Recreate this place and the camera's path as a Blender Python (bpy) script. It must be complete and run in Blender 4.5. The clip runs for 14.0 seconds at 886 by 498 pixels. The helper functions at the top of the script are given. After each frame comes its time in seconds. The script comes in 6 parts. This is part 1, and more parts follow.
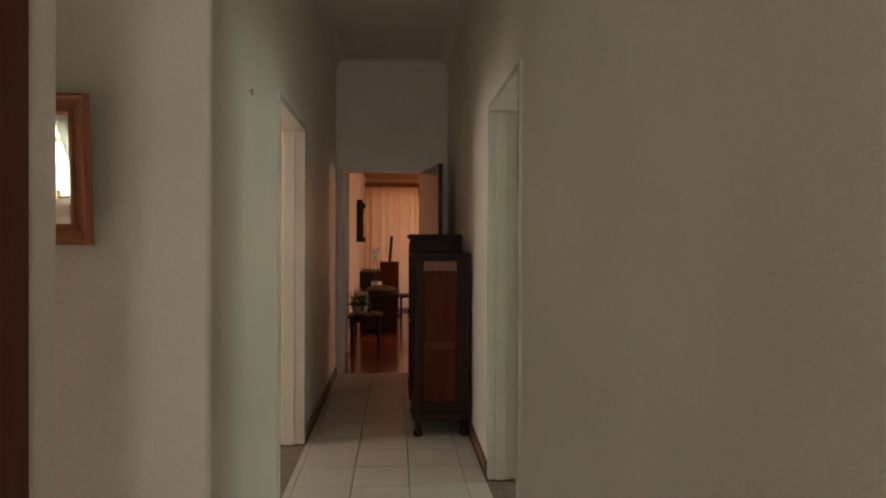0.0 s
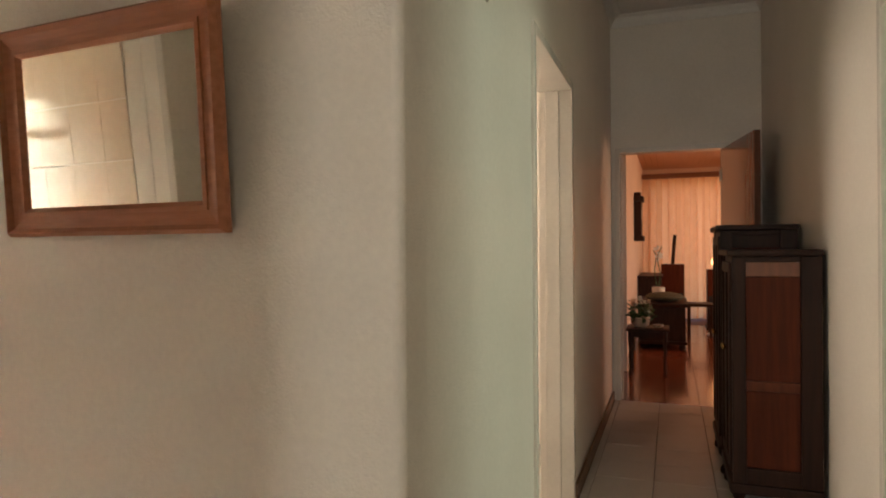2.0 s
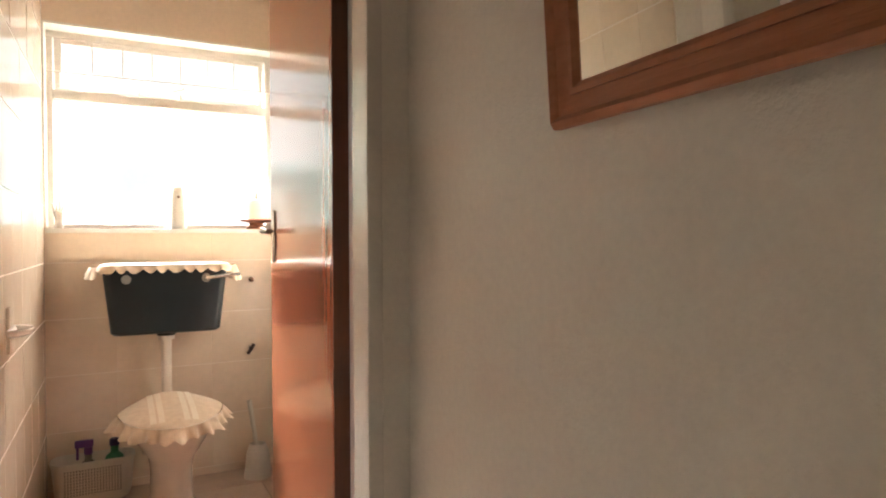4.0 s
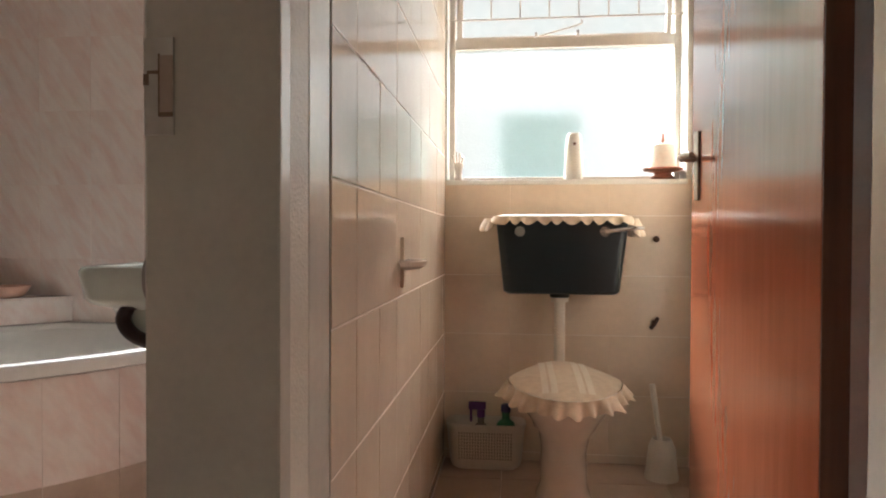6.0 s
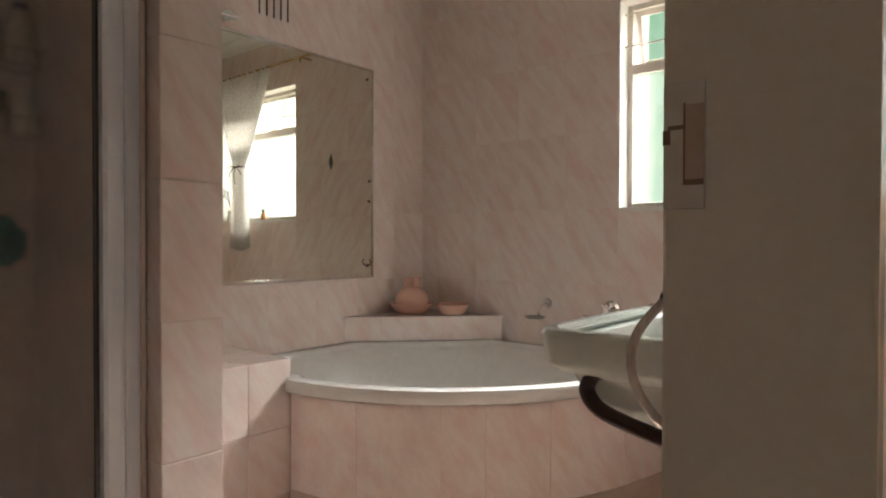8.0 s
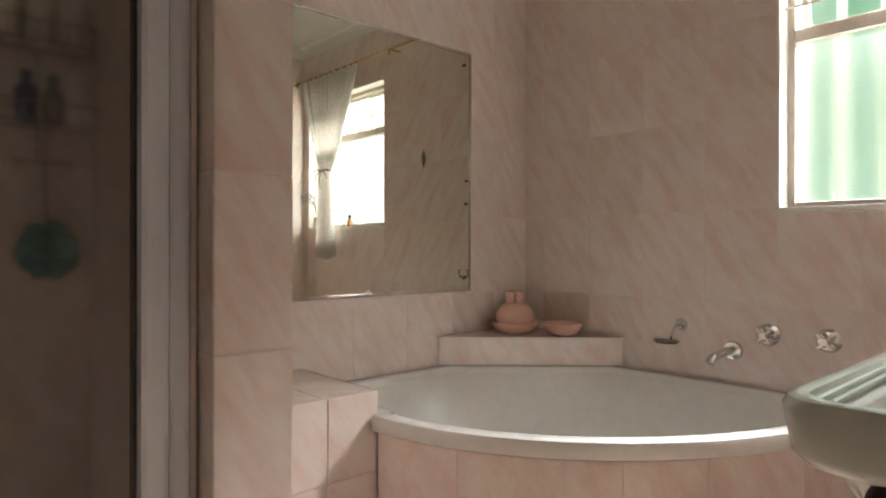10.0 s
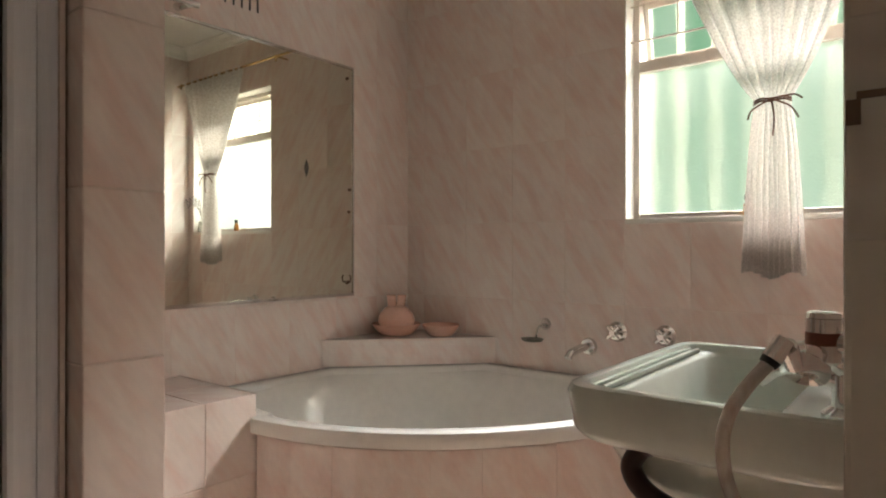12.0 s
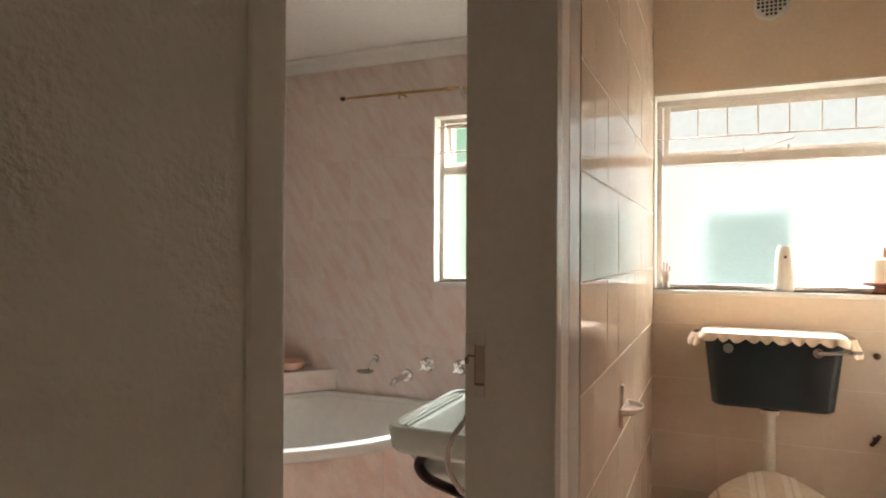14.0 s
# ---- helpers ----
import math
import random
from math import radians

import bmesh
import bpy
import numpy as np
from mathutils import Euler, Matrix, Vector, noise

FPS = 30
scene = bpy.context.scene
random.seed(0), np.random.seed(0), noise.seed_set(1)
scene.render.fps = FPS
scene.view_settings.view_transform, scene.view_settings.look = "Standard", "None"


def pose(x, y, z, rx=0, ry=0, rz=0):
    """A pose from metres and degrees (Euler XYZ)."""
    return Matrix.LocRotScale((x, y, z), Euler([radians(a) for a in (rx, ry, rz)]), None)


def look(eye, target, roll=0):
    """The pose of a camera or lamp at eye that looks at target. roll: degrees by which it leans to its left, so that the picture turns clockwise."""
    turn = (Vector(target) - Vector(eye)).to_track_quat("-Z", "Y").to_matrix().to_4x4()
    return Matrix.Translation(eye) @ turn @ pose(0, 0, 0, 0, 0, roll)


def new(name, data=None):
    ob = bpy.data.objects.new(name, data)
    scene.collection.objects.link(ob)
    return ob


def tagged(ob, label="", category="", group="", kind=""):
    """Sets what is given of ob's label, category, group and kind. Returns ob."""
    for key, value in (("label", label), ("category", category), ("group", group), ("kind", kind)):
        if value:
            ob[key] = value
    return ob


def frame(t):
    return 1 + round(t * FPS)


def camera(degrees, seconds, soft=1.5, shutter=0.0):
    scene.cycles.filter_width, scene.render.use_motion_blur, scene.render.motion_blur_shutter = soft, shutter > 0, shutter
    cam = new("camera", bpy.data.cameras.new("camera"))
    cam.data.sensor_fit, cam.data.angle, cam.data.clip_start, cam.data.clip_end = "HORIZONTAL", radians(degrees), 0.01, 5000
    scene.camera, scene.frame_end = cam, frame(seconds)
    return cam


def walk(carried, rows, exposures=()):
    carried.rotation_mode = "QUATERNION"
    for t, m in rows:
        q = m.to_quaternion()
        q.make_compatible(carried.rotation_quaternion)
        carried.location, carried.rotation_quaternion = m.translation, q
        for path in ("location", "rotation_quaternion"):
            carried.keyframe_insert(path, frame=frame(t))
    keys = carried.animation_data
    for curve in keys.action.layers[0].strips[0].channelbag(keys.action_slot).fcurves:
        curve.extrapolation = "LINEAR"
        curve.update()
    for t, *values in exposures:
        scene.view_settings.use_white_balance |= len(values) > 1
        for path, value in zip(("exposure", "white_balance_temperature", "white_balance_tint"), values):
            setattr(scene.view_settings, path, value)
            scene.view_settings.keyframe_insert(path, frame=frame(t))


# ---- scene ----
cam = camera(69.8, 14.0, soft=2.0)
PATH = [
    (0, (-0.001, 0.566, 1.283), (0.147, 2.56, 1.271), 0.2),
    (0.5, (0.035, 0.864, 1.288), (0.115, 2.862, 1.275), 0.1),
    (1, (-0.001, 1.143, 1.269), (-0.079, 3.141, 1.255), -0.1),
    (1.5, (-0.072, 1.38, 1.269), (-0.427, 3.348, 1.259), -0.1),
    (2, (-0.135, 1.595, 1.247), (-0.812, 3.477, 1.246), -0.4),
    (2.5, (-0.23, 1.763, 1.22), (-1.268, 3.473, 1.225), -0.3),
    (3, (-0.374, 1.875, 1.197), (-1.715, 3.359, 1.2), -0.1),
    (3.2, (-0.429, 1.904, 1.191), (-1.884, 3.277, 1.182), -0.2),
    (5.3, (-1.229, 2.113, 0.937), (-3.217, 2.322, 0.908), 0.2),
    (5.5, (-1.25, 2.089, 0.927), (-3.247, 2.184, 0.897), 0.1),
    (6, (-1.284, 2.024, 0.915), (-3.272, 1.81, 0.884), 0.2),
    (6.5, (-1.313, 1.956, 0.922), (-3.244, 1.436, 0.893), 0.1),
    (7, (-1.338, 1.905, 0.952), (-3.167, 1.097, 0.926), -0.0),
    (7.5, (-1.376, 1.848, 0.982), (-3.079, 0.799, 0.958), -0.0),
    (8, (-1.427, 1.796, 1.014), (-2.961, 0.513, 0.989), 0.1),
    (8.2, (-1.453, 1.774, 1.029), (-2.901, 0.394, 1.007), -0.0),
    (10.3, (-1.705, 1.433, 1.011), (-3.053, -0.044, 1.009), 0.1),
    (10.5, (-1.72, 1.428, 1.006), (-3.122, 0.001, 1.003), 0.1),
    (11, (-1.745, 1.446, 1.015), (-3.264, 0.145, 1.011), 0.1),
    (11.5, (-1.746, 1.498, 1.015), (-3.338, 0.288, 1.013), 0.1),
    (12, (-1.633, 1.605, 1.04), (-3.198, 0.36, 1.042), 0.0),
    (12.5, (-1.465, 1.731, 1.15), (-2.974, 0.419, 1.146), 0.0),
    (13, (-1.296, 1.852, 1.241), (-2.856, 0.601, 1.244), -0.0),
    (13.5, (-1.099, 1.956, 1.305), (-2.807, 0.915, 1.316), 0.2),
    (14, (-0.901, 2.001, 1.323), (-2.74, 1.217, 1.332), 0.3),
]
walk(cam, [(t, look(e, g, r)) for t, e, g, r in PATH],
     [(0, 1.0, 6000, 10), (0.5, 1.45, 5900, 10), (1, 1.65, 5800, 10), (1.5, 1.7, 6050, 10), (2.3, 1.75, 6200, 10), (3.2, 1.7, 6150, 10), (5.5, 0.75, 5800, 10), (7, 0.56, 5900, 10),
      (8.2, 0.5, 6050, 10), (10.5, 0.62, 6100, 10), (11, 0.55, 6150, 10), (12.5, 0.38, 6300, 10), (13.3, 0.6, 6150, 10), (14, 0.72, 6100, 10)])
# ---- world and large lights ----
world = bpy.data.worlds.new("world")
scene.world = world
world.use_nodes = True
_w = world.node_tree
_sky = _w.nodes.new("ShaderNodeTexSky")
_sky.sky_type, _sky.sun_disc = "NISHITA", False
_sky.sun_elevation, _sky.sun_rotation = radians(48), radians(250)
_w.links.new(_sky.outputs[0], _w.nodes["Background"].inputs[0])
_w.nodes["Background"].inputs[1].default_value = 0.12

sun = new("sun", bpy.data.lights.new("sun", "SUN"))
sun.data.energy, sun.data.angle, sun.data.color = 1.0, radians(10), (1, 0.95, 0.86)
sun.matrix_basis = look((-8, -3, 12), (0, 0, 0))


def daylight(name, eye, target, wide, high, watts, colour):
    """An area lamp for daylight from a window, or for added fill."""
    lamp = new(name, bpy.data.lights.new(name, "AREA"))
    lamp.data.shape, lamp.data.size, lamp.data.size_y = "RECTANGLE", wide, high
    lamp.data.energy, lamp.data.color = watts, colour
    lamp.matrix_basis = look(eye, target)
    return lamp


daylight("toilet_side_light", (-5.0, 3.95, 1.85), (-3.3, 1.75, 1.15), 2.2, 1.7, 62, (1, 0.92, 0.82))
daylight("toilet_sky_light", (-5.85, 2.25, 3.12), (-2.2, 2.2, 0.8), 1.7, 0.6, 44, (1, 0.97, 0.90))
daylight("bath_window_light", (-5.85, 1.05, 3.28), (-2.4, 0.9, 0.7), 1.8, 0.55, 545, (1, 0.99, 0.95))
daylight("bath_side_light", (-5.0, -0.6, 1.75), (-3.0, 1.3, 1.2), 0.5, 1.2, 24, (1, 0.98, 0.94))
daylight("room_east_light", (2.9, 3.72, 1.7), (-0.6, 3.1, 1.4), 0.9, 1.2, 10, (0.84, 1, 0.78))
daylight("room_west_light", (-2.6, 4.6, 1.7), (-0.6, 4.2, 1.2), 0.9, 1.0, 12, (1, 0.82, 0.66))
# added fill lamp in front of the closed south wall, no window there
daylight("hall_south_fill", (0.2, -1.45, 1.75), (-0.55, 2.6, 1.6), 0.5, 1.5, 8.5, (1, 0.94, 0.83))
daylight("lounge_window_light", (0.9, 13.75, 1.5), (0.6, 10, 1.0), 2.6, 2.0, 5.5, (1, 0.46, 0.21))
daylight("lounge_side_light", (3.3, 10.0, 1.6), (0, 10.2, 0.9), 1.6, 1.2, 24, (1, 0.54, 0.30))


# ---- materials ----
def mat(name, c1, c2=None, rough=0.6, metal=0.0, scale=12.0, fine=90.0, bump=0.0, stretch=None, turn=0.0, low=0.35, high=0.65,
        vary=0.0, spec=0.5, coat=0.0, trans=0.0, ior=1.45, sheen=0.0, bump_scale=None, rvar=0.0, tip=0.0):
    """A surface with two scales of colour variation, fine relief and a random shift per object."""
    m = bpy.data.materials.new(name)
    m.use_nodes = True
    t = m.node_tree
    N, L = t.nodes, t.links
    p = N["Principled BSDF"]
    p.inputs["Roughness"].default_value, p.inputs["Metallic"].default_value = rough, metal
    p.inputs["Specular IOR Level"].default_value, p.inputs["Coat Weight"].default_value = spec, coat
    p.inputs["Coat Roughness"].default_value = 0.12
    p.inputs["Transmission Weight"].default_value, p.inputs["IOR"].default_value = trans, ior
    p.inputs["Sheen Weight"].default_value = sheen
    co = N.new("ShaderNodeTexCoord")
    info = N.new("ShaderNodeObjectInfo")
    shift = N.new("ShaderNodeVectorMath")
    shift.operation = "MULTIPLY_ADD"
    mul = N.new("ShaderNodeVectorMath")
    mul.operation = "SCALE"
    mul.inputs[0].default_value = (17.0, 31.0, 9.0)
    L.new(info.outputs["Random"], mul.inputs["Scale"])
    add = N.new("ShaderNodeVectorMath")
    L.new(co.outputs["Object"], add.inputs[0])
    L.new(mul.outputs[0], add.inputs[1])
    spin = N.new("ShaderNodeMapping")
    spin.inputs["Rotation"].default_value = (radians(tip), 0, radians(turn))
    mp = N.new("ShaderNodeMapping")
    mp.inputs["Scale"].default_value = stretch or (1, 1, 1)
    L.new(add.outputs[0], spin.inputs[0])
    L.new(spin.outputs[0], mp.inputs[0])
    n1 = N.new("ShaderNodeTexNoise")
    n1.inputs["Scale"].default_value, n1.inputs["Detail"].default_value = scale, 4
    n2 = N.new("ShaderNodeTexNoise")
    n2.inputs["Scale"].default_value, n2.inputs["Detail"].default_value = fine, 3
    L.new(mp.outputs[0], n1.inputs["Vector"])
    L.new(mp.outputs[0], n2.inputs["Vector"])
    if c2 is None:
        c2 = tuple(v * 0.86 for v in c1)
    ramp = N.new("ShaderNodeMapRange")
    ramp.inputs["From Min"].default_value, ramp.inputs["From Max"].default_value = low, high
    L.new(n1.outputs["Fac"], ramp.inputs["Value"])
    mix = N.new("ShaderNodeMix")
    mix.data_type = "RGBA"
    mix.inputs["A"].default_value, mix.inputs["B"].default_value = (*c1, 1), (*c2, 1)
    L.new(ramp.outputs[0], mix.inputs["Factor"])
    grain = N.new("ShaderNodeMapRange")
    grain.inputs["To Min"].default_value, grain.inputs["To Max"].default_value = 0.93 - vary * 0.3, 1.07
    L.new(n2.outputs["Fac"], grain.inputs["Value"])
    last = N.new("ShaderNodeVectorMath")
    last.operation = "SCALE"
    L.new(mix.outputs["Result"], last.inputs[0])
    L.new(grain.outputs[0], last.inputs["Scale"])
    if vary:
        hs = N.new("ShaderNodeHueSaturation")
        vr = N.new("ShaderNodeMapRange")
        vr.inputs["To Min"].default_value, vr.inputs["To Max"].default_value = 1 - vary, 1 + vary
        L.new(info.outputs["Random"], vr.inputs["Value"])
        L.new(vr.outputs[0], hs.inputs["Value"])
        L.new(last.outputs[0], hs.inputs["Color"])
        L.new(hs.outputs[0], p.inputs["Base Color"])
    else:
        L.new(last.outputs[0], p.inputs["Base Color"])
    if rvar:
        rr = N.new("ShaderNodeMapRange")
        rr.inputs["To Min"].default_value, rr.inputs["To Max"].default_value = max(rough - rvar, 0.01), rough + rvar
        L.new(n1.outputs["Fac"], rr.inputs["Value"])
        L.new(rr.outputs[0], p.inputs["Roughness"])
    if bump:
        b = N.new("ShaderNodeBump")
        b.inputs["Distance"].default_value = bump
        src = n2
        if bump_scale:
            src = N.new("ShaderNodeTexNoise")
            src.inputs["Scale"].default_value, src.inputs["Detail"].default_value = bump_scale, 2
            L.new(co.outputs["Object"], src.inputs["Vector"])
        L.new(src.outputs["Fac"], b.inputs["Height"])
        L.new(b.outputs[0], p.inputs["Normal"])
    return m


def glow(name, c, strength):
    m = bpy.data.materials.new(name)
    m.use_nodes = True
    p = m.node_tree.nodes["Principled BSDF"]
    p.inputs["Base Color"].default_value = (*c, 1)
    p.inputs["Emission Color"].default_value, p.inputs["Emission Strength"].default_value = (*c, 1), strength
    return m


def outdoors(name, a, b, strength, scale, stretch=(1, 1, 1)):
    """A bright, blurred garden or sky seen through a window."""
    m = bpy.data.materials.new(name)
    m.use_nodes = True
    t = m.node_tree
    N, L = t.nodes, t.links
    co, n, mix = N.new("ShaderNodeTexCoord"), N.new("ShaderNodeTexNoise"), N.new("ShaderNodeMix")
    n.inputs["Scale"].default_value, n.inputs["Detail"].default_value = scale, 5
    mix.data_type = "RGBA"
    mix.inputs["A"].default_value, mix.inputs["B"].default_value = (*a, 1), (*b, 1)
    r = N.new("ShaderNodeMapRange")
    r.inputs["From Min"].default_value, r.inputs["From Max"].default_value = 0.38, 0.62
    em = N.new("ShaderNodeEmission")
    em.inputs["Strength"].default_value = strength
    mp = N.new("ShaderNodeMapping")
    mp.inputs["Scale"].default_value = stretch
    L.new(co.outputs["Object"], mp.inputs[0])
    L.new(mp.outputs[0], n.inputs["Vector"])
    L.new(n.outputs["Fac"], r.inputs["Value"])
    L.new(r.outputs[0], mix.inputs["Factor"])
    L.new(mix.outputs["Result"], em.inputs["Color"])
    L.new(em.outputs[0], N["Material Output"].inputs["Surface"])
    return m


PLASTER = mat("hall_plaster", (0.83, 0.77, 0.675), (0.79, 0.725, 0.63), 0.42, scale=2.2, fine=60, bump=0.0016, bump_scale=190)
DARK_GROUT = mat("dark_floor_grout", (0.22, 0.17, 0.13), (0.15, 0.12, 0.09), 0.9, scale=20, fine=160)
PEACH_PLASTER = mat("peach_plaster", (0.80, 0.64, 0.48), (0.74, 0.58, 0.43), 0.7, scale=2.5, fine=60, bump=0.0008, bump_scale=140)
CEILING = mat("ceiling_paint", (0.82, 0.79, 0.73), (0.78, 0.75, 0.69), 0.8, scale=1.8, fine=50, bump=0.0006, bump_scale=120)
GROUT = mat("tile_grout", (0.90, 0.82, 0.74), (0.84, 0.75, 0.66), 0.9, scale=20, fine=160, bump=0.0004)
FRAME_PAINT = mat("frame_paint", (0.77, 0.715, 0.63), (0.72, 0.66, 0.58), 0.24, scale=5, fine=70, bump=0.0003, bump_scale=60)
PINK_GROUT = mat("pink_tile_grout", (0.80, 0.69, 0.61), (0.74, 0.62, 0.54), 0.9, scale=20, fine=160, bump=0.0004)
PINK_TILE = mat("pink_marbled_tile", (0.83, 0.725, 0.655), (0.785, 0.605, 0.53), 0.2, scale=16, fine=60, stretch=(0.34, 1.25, 1), turn=56,
                low=0.40, high=0.68, vary=0.025, spec=0.5, rvar=0.05)
PINK_CURVED = mat("pink_marbled_upright", (0.83, 0.725, 0.655), (0.785, 0.605, 0.53), 0.2, scale=16, fine=60, stretch=(0.34, 1.25, 1), turn=-56,
                  low=0.40, high=0.68, vary=0.025, spec=0.5, rvar=0.05, tip=-90)
CREAM_TILE = mat("cream_tile", (0.79, 0.66, 0.52), (0.74, 0.60, 0.46), 0.10, scale=5, fine=40, vary=0.02, spec=0.42, rvar=0.04, bump=0.0008, bump_scale=7)
HALL_TILE = mat("hall_floor_tile", (0.50, 0.46, 0.405), (0.475, 0.435, 0.38), 0.33, scale=6, fine=60, vary=0.04, rvar=0.01)
BROWN_TILE = mat("peach_floor_tile", (0.58, 0.44, 0.34), (0.51, 0.37, 0.28), 0.35, scale=7, fine=60, vary=0.05)
SKIRT_WOOD = mat("skirting_wood", (0.22, 0.12, 0.06), (0.15, 0.08, 0.04), 0.45, scale=6, fine=50, stretch=(8, 0.6, 8))
DOOR_WOOD = mat("varnished_door_veneer", (0.36, 0.105, 0.046), (0.32, 0.09, 0.039), 0.17, scale=5, fine=24, stretch=(9, 9, 0.5), coat=0.6, rvar=0.05)
EDGE_WOOD = mat("door_edge_wood", (0.16, 0.06, 0.03), (0.11, 0.04, 0.02), 0.4, scale=6, fine=40, stretch=(9, 9, 0.5))
FRAME_WOOD = mat("oak_frame_wood", (0.46, 0.18, 0.085), (0.38, 0.14, 0.06), 0.5, scale=9, fine=60, stretch=(1, 8, 8), bump=0.0005)
DARK_WOOD = mat("dark_cabinet_wood", (0.034, 0.014, 0.008), (0.019, 0.008, 0.005), 0.5, scale=5, fine=40, stretch=(8, 8, 0.6), spec=0.22)
RED_WOOD = mat("red_brown_panel_wood", (0.105, 0.026, 0.011), (0.07, 0.017, 0.008), 0.5, scale=5, fine=36, stretch=(8, 8, 0.6), spec=0.12)
BAND_WOOD = mat("brown_band_wood", (0.13, 0.036, 0.015), (0.09, 0.025, 0.011), 0.4, scale=5, fine=36, stretch=(8, 8, 0.6), spec=0.2)
AMBER_WOOD = mat("amber_strip_wood", (0.20, 0.065, 0.022), (0.15, 0.05, 0.018), 0.4, scale=5, fine=36, stretch=(8, 8, 0.6))
PARQUET = mat("red_parquet_block", (0.25, 0.075, 0.032), (0.16, 0.045, 0.02), 0.16, scale=6, fine=40, stretch=(6, 0.8, 1), vary=0.22, coat=0.3)
CEIL_WOOD = mat("pine_ceiling_board", (0.48, 0.21, 0.08), (0.40, 0.16, 0.06), 0.35, scale=4, fine=30, stretch=(0.6, 8, 1), vary=0.06)
LOUNGE_WALL = mat("lounge_paint", (0.76, 0.62, 0.48), (0.70, 0.56, 0.43), 0.7, scale=2, fine=60, bump=0.0006)
WHITE_PAINT = mat("white_trim_paint", (0.80, 0.77, 0.70), (0.75, 0.71, 0.64), 0.4, scale=6, fine=60)
WINDOW_PAINT = mat("window_frame_paint", (0.73, 0.65, 0.56), (0.65, 0.57, 0.49), 0.42, scale=9, fine=80, bump=0.0004)
WHITE_CERAMIC = mat("white_enamel", (0.79, 0.765, 0.715), (0.76, 0.735, 0.685), 0.10, scale=3, fine=30, spec=0.6, coat=0.4)
MINT_CERAMIC = mat("pale_mint_ceramic", (0.78, 0.83, 0.75), (0.74, 0.79, 0.71), 0.08, scale=3, fine=30, spec=0.6, coat=0.4)
CREAM_CERAMIC = mat("cream_ceramic", (0.77, 0.67, 0.57), (0.73, 0.63, 0.53), 0.12, scale=3, fine=30, spec=0.6)
BLACK_PLASTIC = mat("black_cistern_plastic", (0.018, 0.026, 0.03), (0.014, 0.02, 0.024), 0.28, scale=6, fine=60)
WHITE_PLASTIC = mat("white_plastic", (0.78, 0.73, 0.64), (0.72, 0.67, 0.58), 0.35, scale=8, fine=70)
CHROME = mat("chrome", (0.78, 0.77, 0.75), (0.70, 0.69, 0.67), 0.08, 1.0, scale=20, fine=120, rvar=0.03)
STEEL = mat("worn_steel", (0.42, 0.36, 0.29), (0.32, 0.27, 0.21), 0.4, 1.0, scale=30, fine=150, rvar=0.1)
BRASS = mat("brass_rod", (0.66, 0.44, 0.18), (0.55, 0.36, 0.14), 0.25, 1.0, scale=20, fine=100)
# aluminium channel with the pink room's reflection put into its base colour
CHANNEL = mat("pink_reflection_channel", (0.84, 0.74, 0.68), (0.78, 0.68, 0.62), 0.3, 0.0, scale=3, fine=40, stretch=(9, 9, 0.3))
ALUMINIUM = mat("anodised_aluminium", (0.84, 0.87, 0.92), (0.78, 0.81, 0.86), 0.3, 0.1, scale=3, fine=40, stretch=(9, 9, 0.3))
IRON = mat("brown_bracket_paint", (0.055, 0.024, 0.018), (0.04, 0.018, 0.013), 0.4, scale=20, fine=120, bump=0.0003)
RUST = mat("rusty_screw", (0.16, 0.08, 0.045), (0.09, 0.045, 0.03), 0.7, 0.4, scale=60, fine=200)
LINEN = mat("cream_satin_cloth", (0.72, 0.58, 0.42), (0.64, 0.50, 0.35), 0.55, scale=40, fine=300, bump=0.0004, sheen=0.4)
LINEN_STRIPE = mat("pale_satin_stripe", (0.82, 0.72, 0.58), (0.76, 0.66, 0.51), 0.4, scale=40, fine=300, sheen=0.4)
TERRACOTTA = mat("peach_glazed_clay", (0.82, 0.52, 0.41), (0.78, 0.46, 0.35), 0.25, scale=12, fine=80, coat=0.2)
WAX = mat("candle_wax", (0.82, 0.74, 0.62), (0.78, 0.69, 0.57), 0.5, scale=15, fine=90)
RED_CLAY = mat("brown_wooden_stand", (0.34, 0.13, 0.07), (0.25, 0.09, 0.05), 0.45, scale=14, fine=90)
PURPLE = mat("purple_plastic", (0.13, 0.03, 0.20), None, 0.35)
GREEN_PLASTIC = mat("green_plastic", (0.02, 0.20, 0.08), None, 0.35)
NAVY_PLASTIC = mat("dark_blue_plastic", (0.03, 0.03, 0.10), None, 0.35)
TEAL = mat("teal_net_sponge", (0.01, 0.30, 0.24), (0.01, 0.20, 0.17), 0.7, scale=60, fine=200)
LEAF = mat("plant_leaf", (0.05, 0.13, 0.04), (0.03, 0.08, 0.025), 0.5, scale=30, fine=100, vary=0.2)
PETAL = mat("white_petal", (0.78, 0.76, 0.66), None, 0.5)
POT = mat("stone_pot", (0.50, 0.44, 0.36), (0.40, 0.34, 0.27), 0.6, scale=25, fine=120, bump=0.001)
LAVENDER = mat("dried_lavender", (0.20, 0.16, 0.17), (0.13, 0.11, 0.09), 0.8, scale=60, fine=200)
CURTAIN = mat("lounge_curtain_cloth", (0.74, 0.56, 0.38), (0.68, 0.49, 0.32), 0.8, scale=8, fine=250, sheen=0.3)
OLIVE = mat("olive_cushion", (0.10, 0.10, 0.06), (0.07, 0.07, 0.045), 0.85, scale=30, fine=200)
BLACK_RUBBER = mat("black_rubber", (0.015, 0.014, 0.013), None, 0.5)
AMBER_GLASS = mat("amber_glass", (0.35, 0.13, 0.02), None, 0.1, spec=0.6)
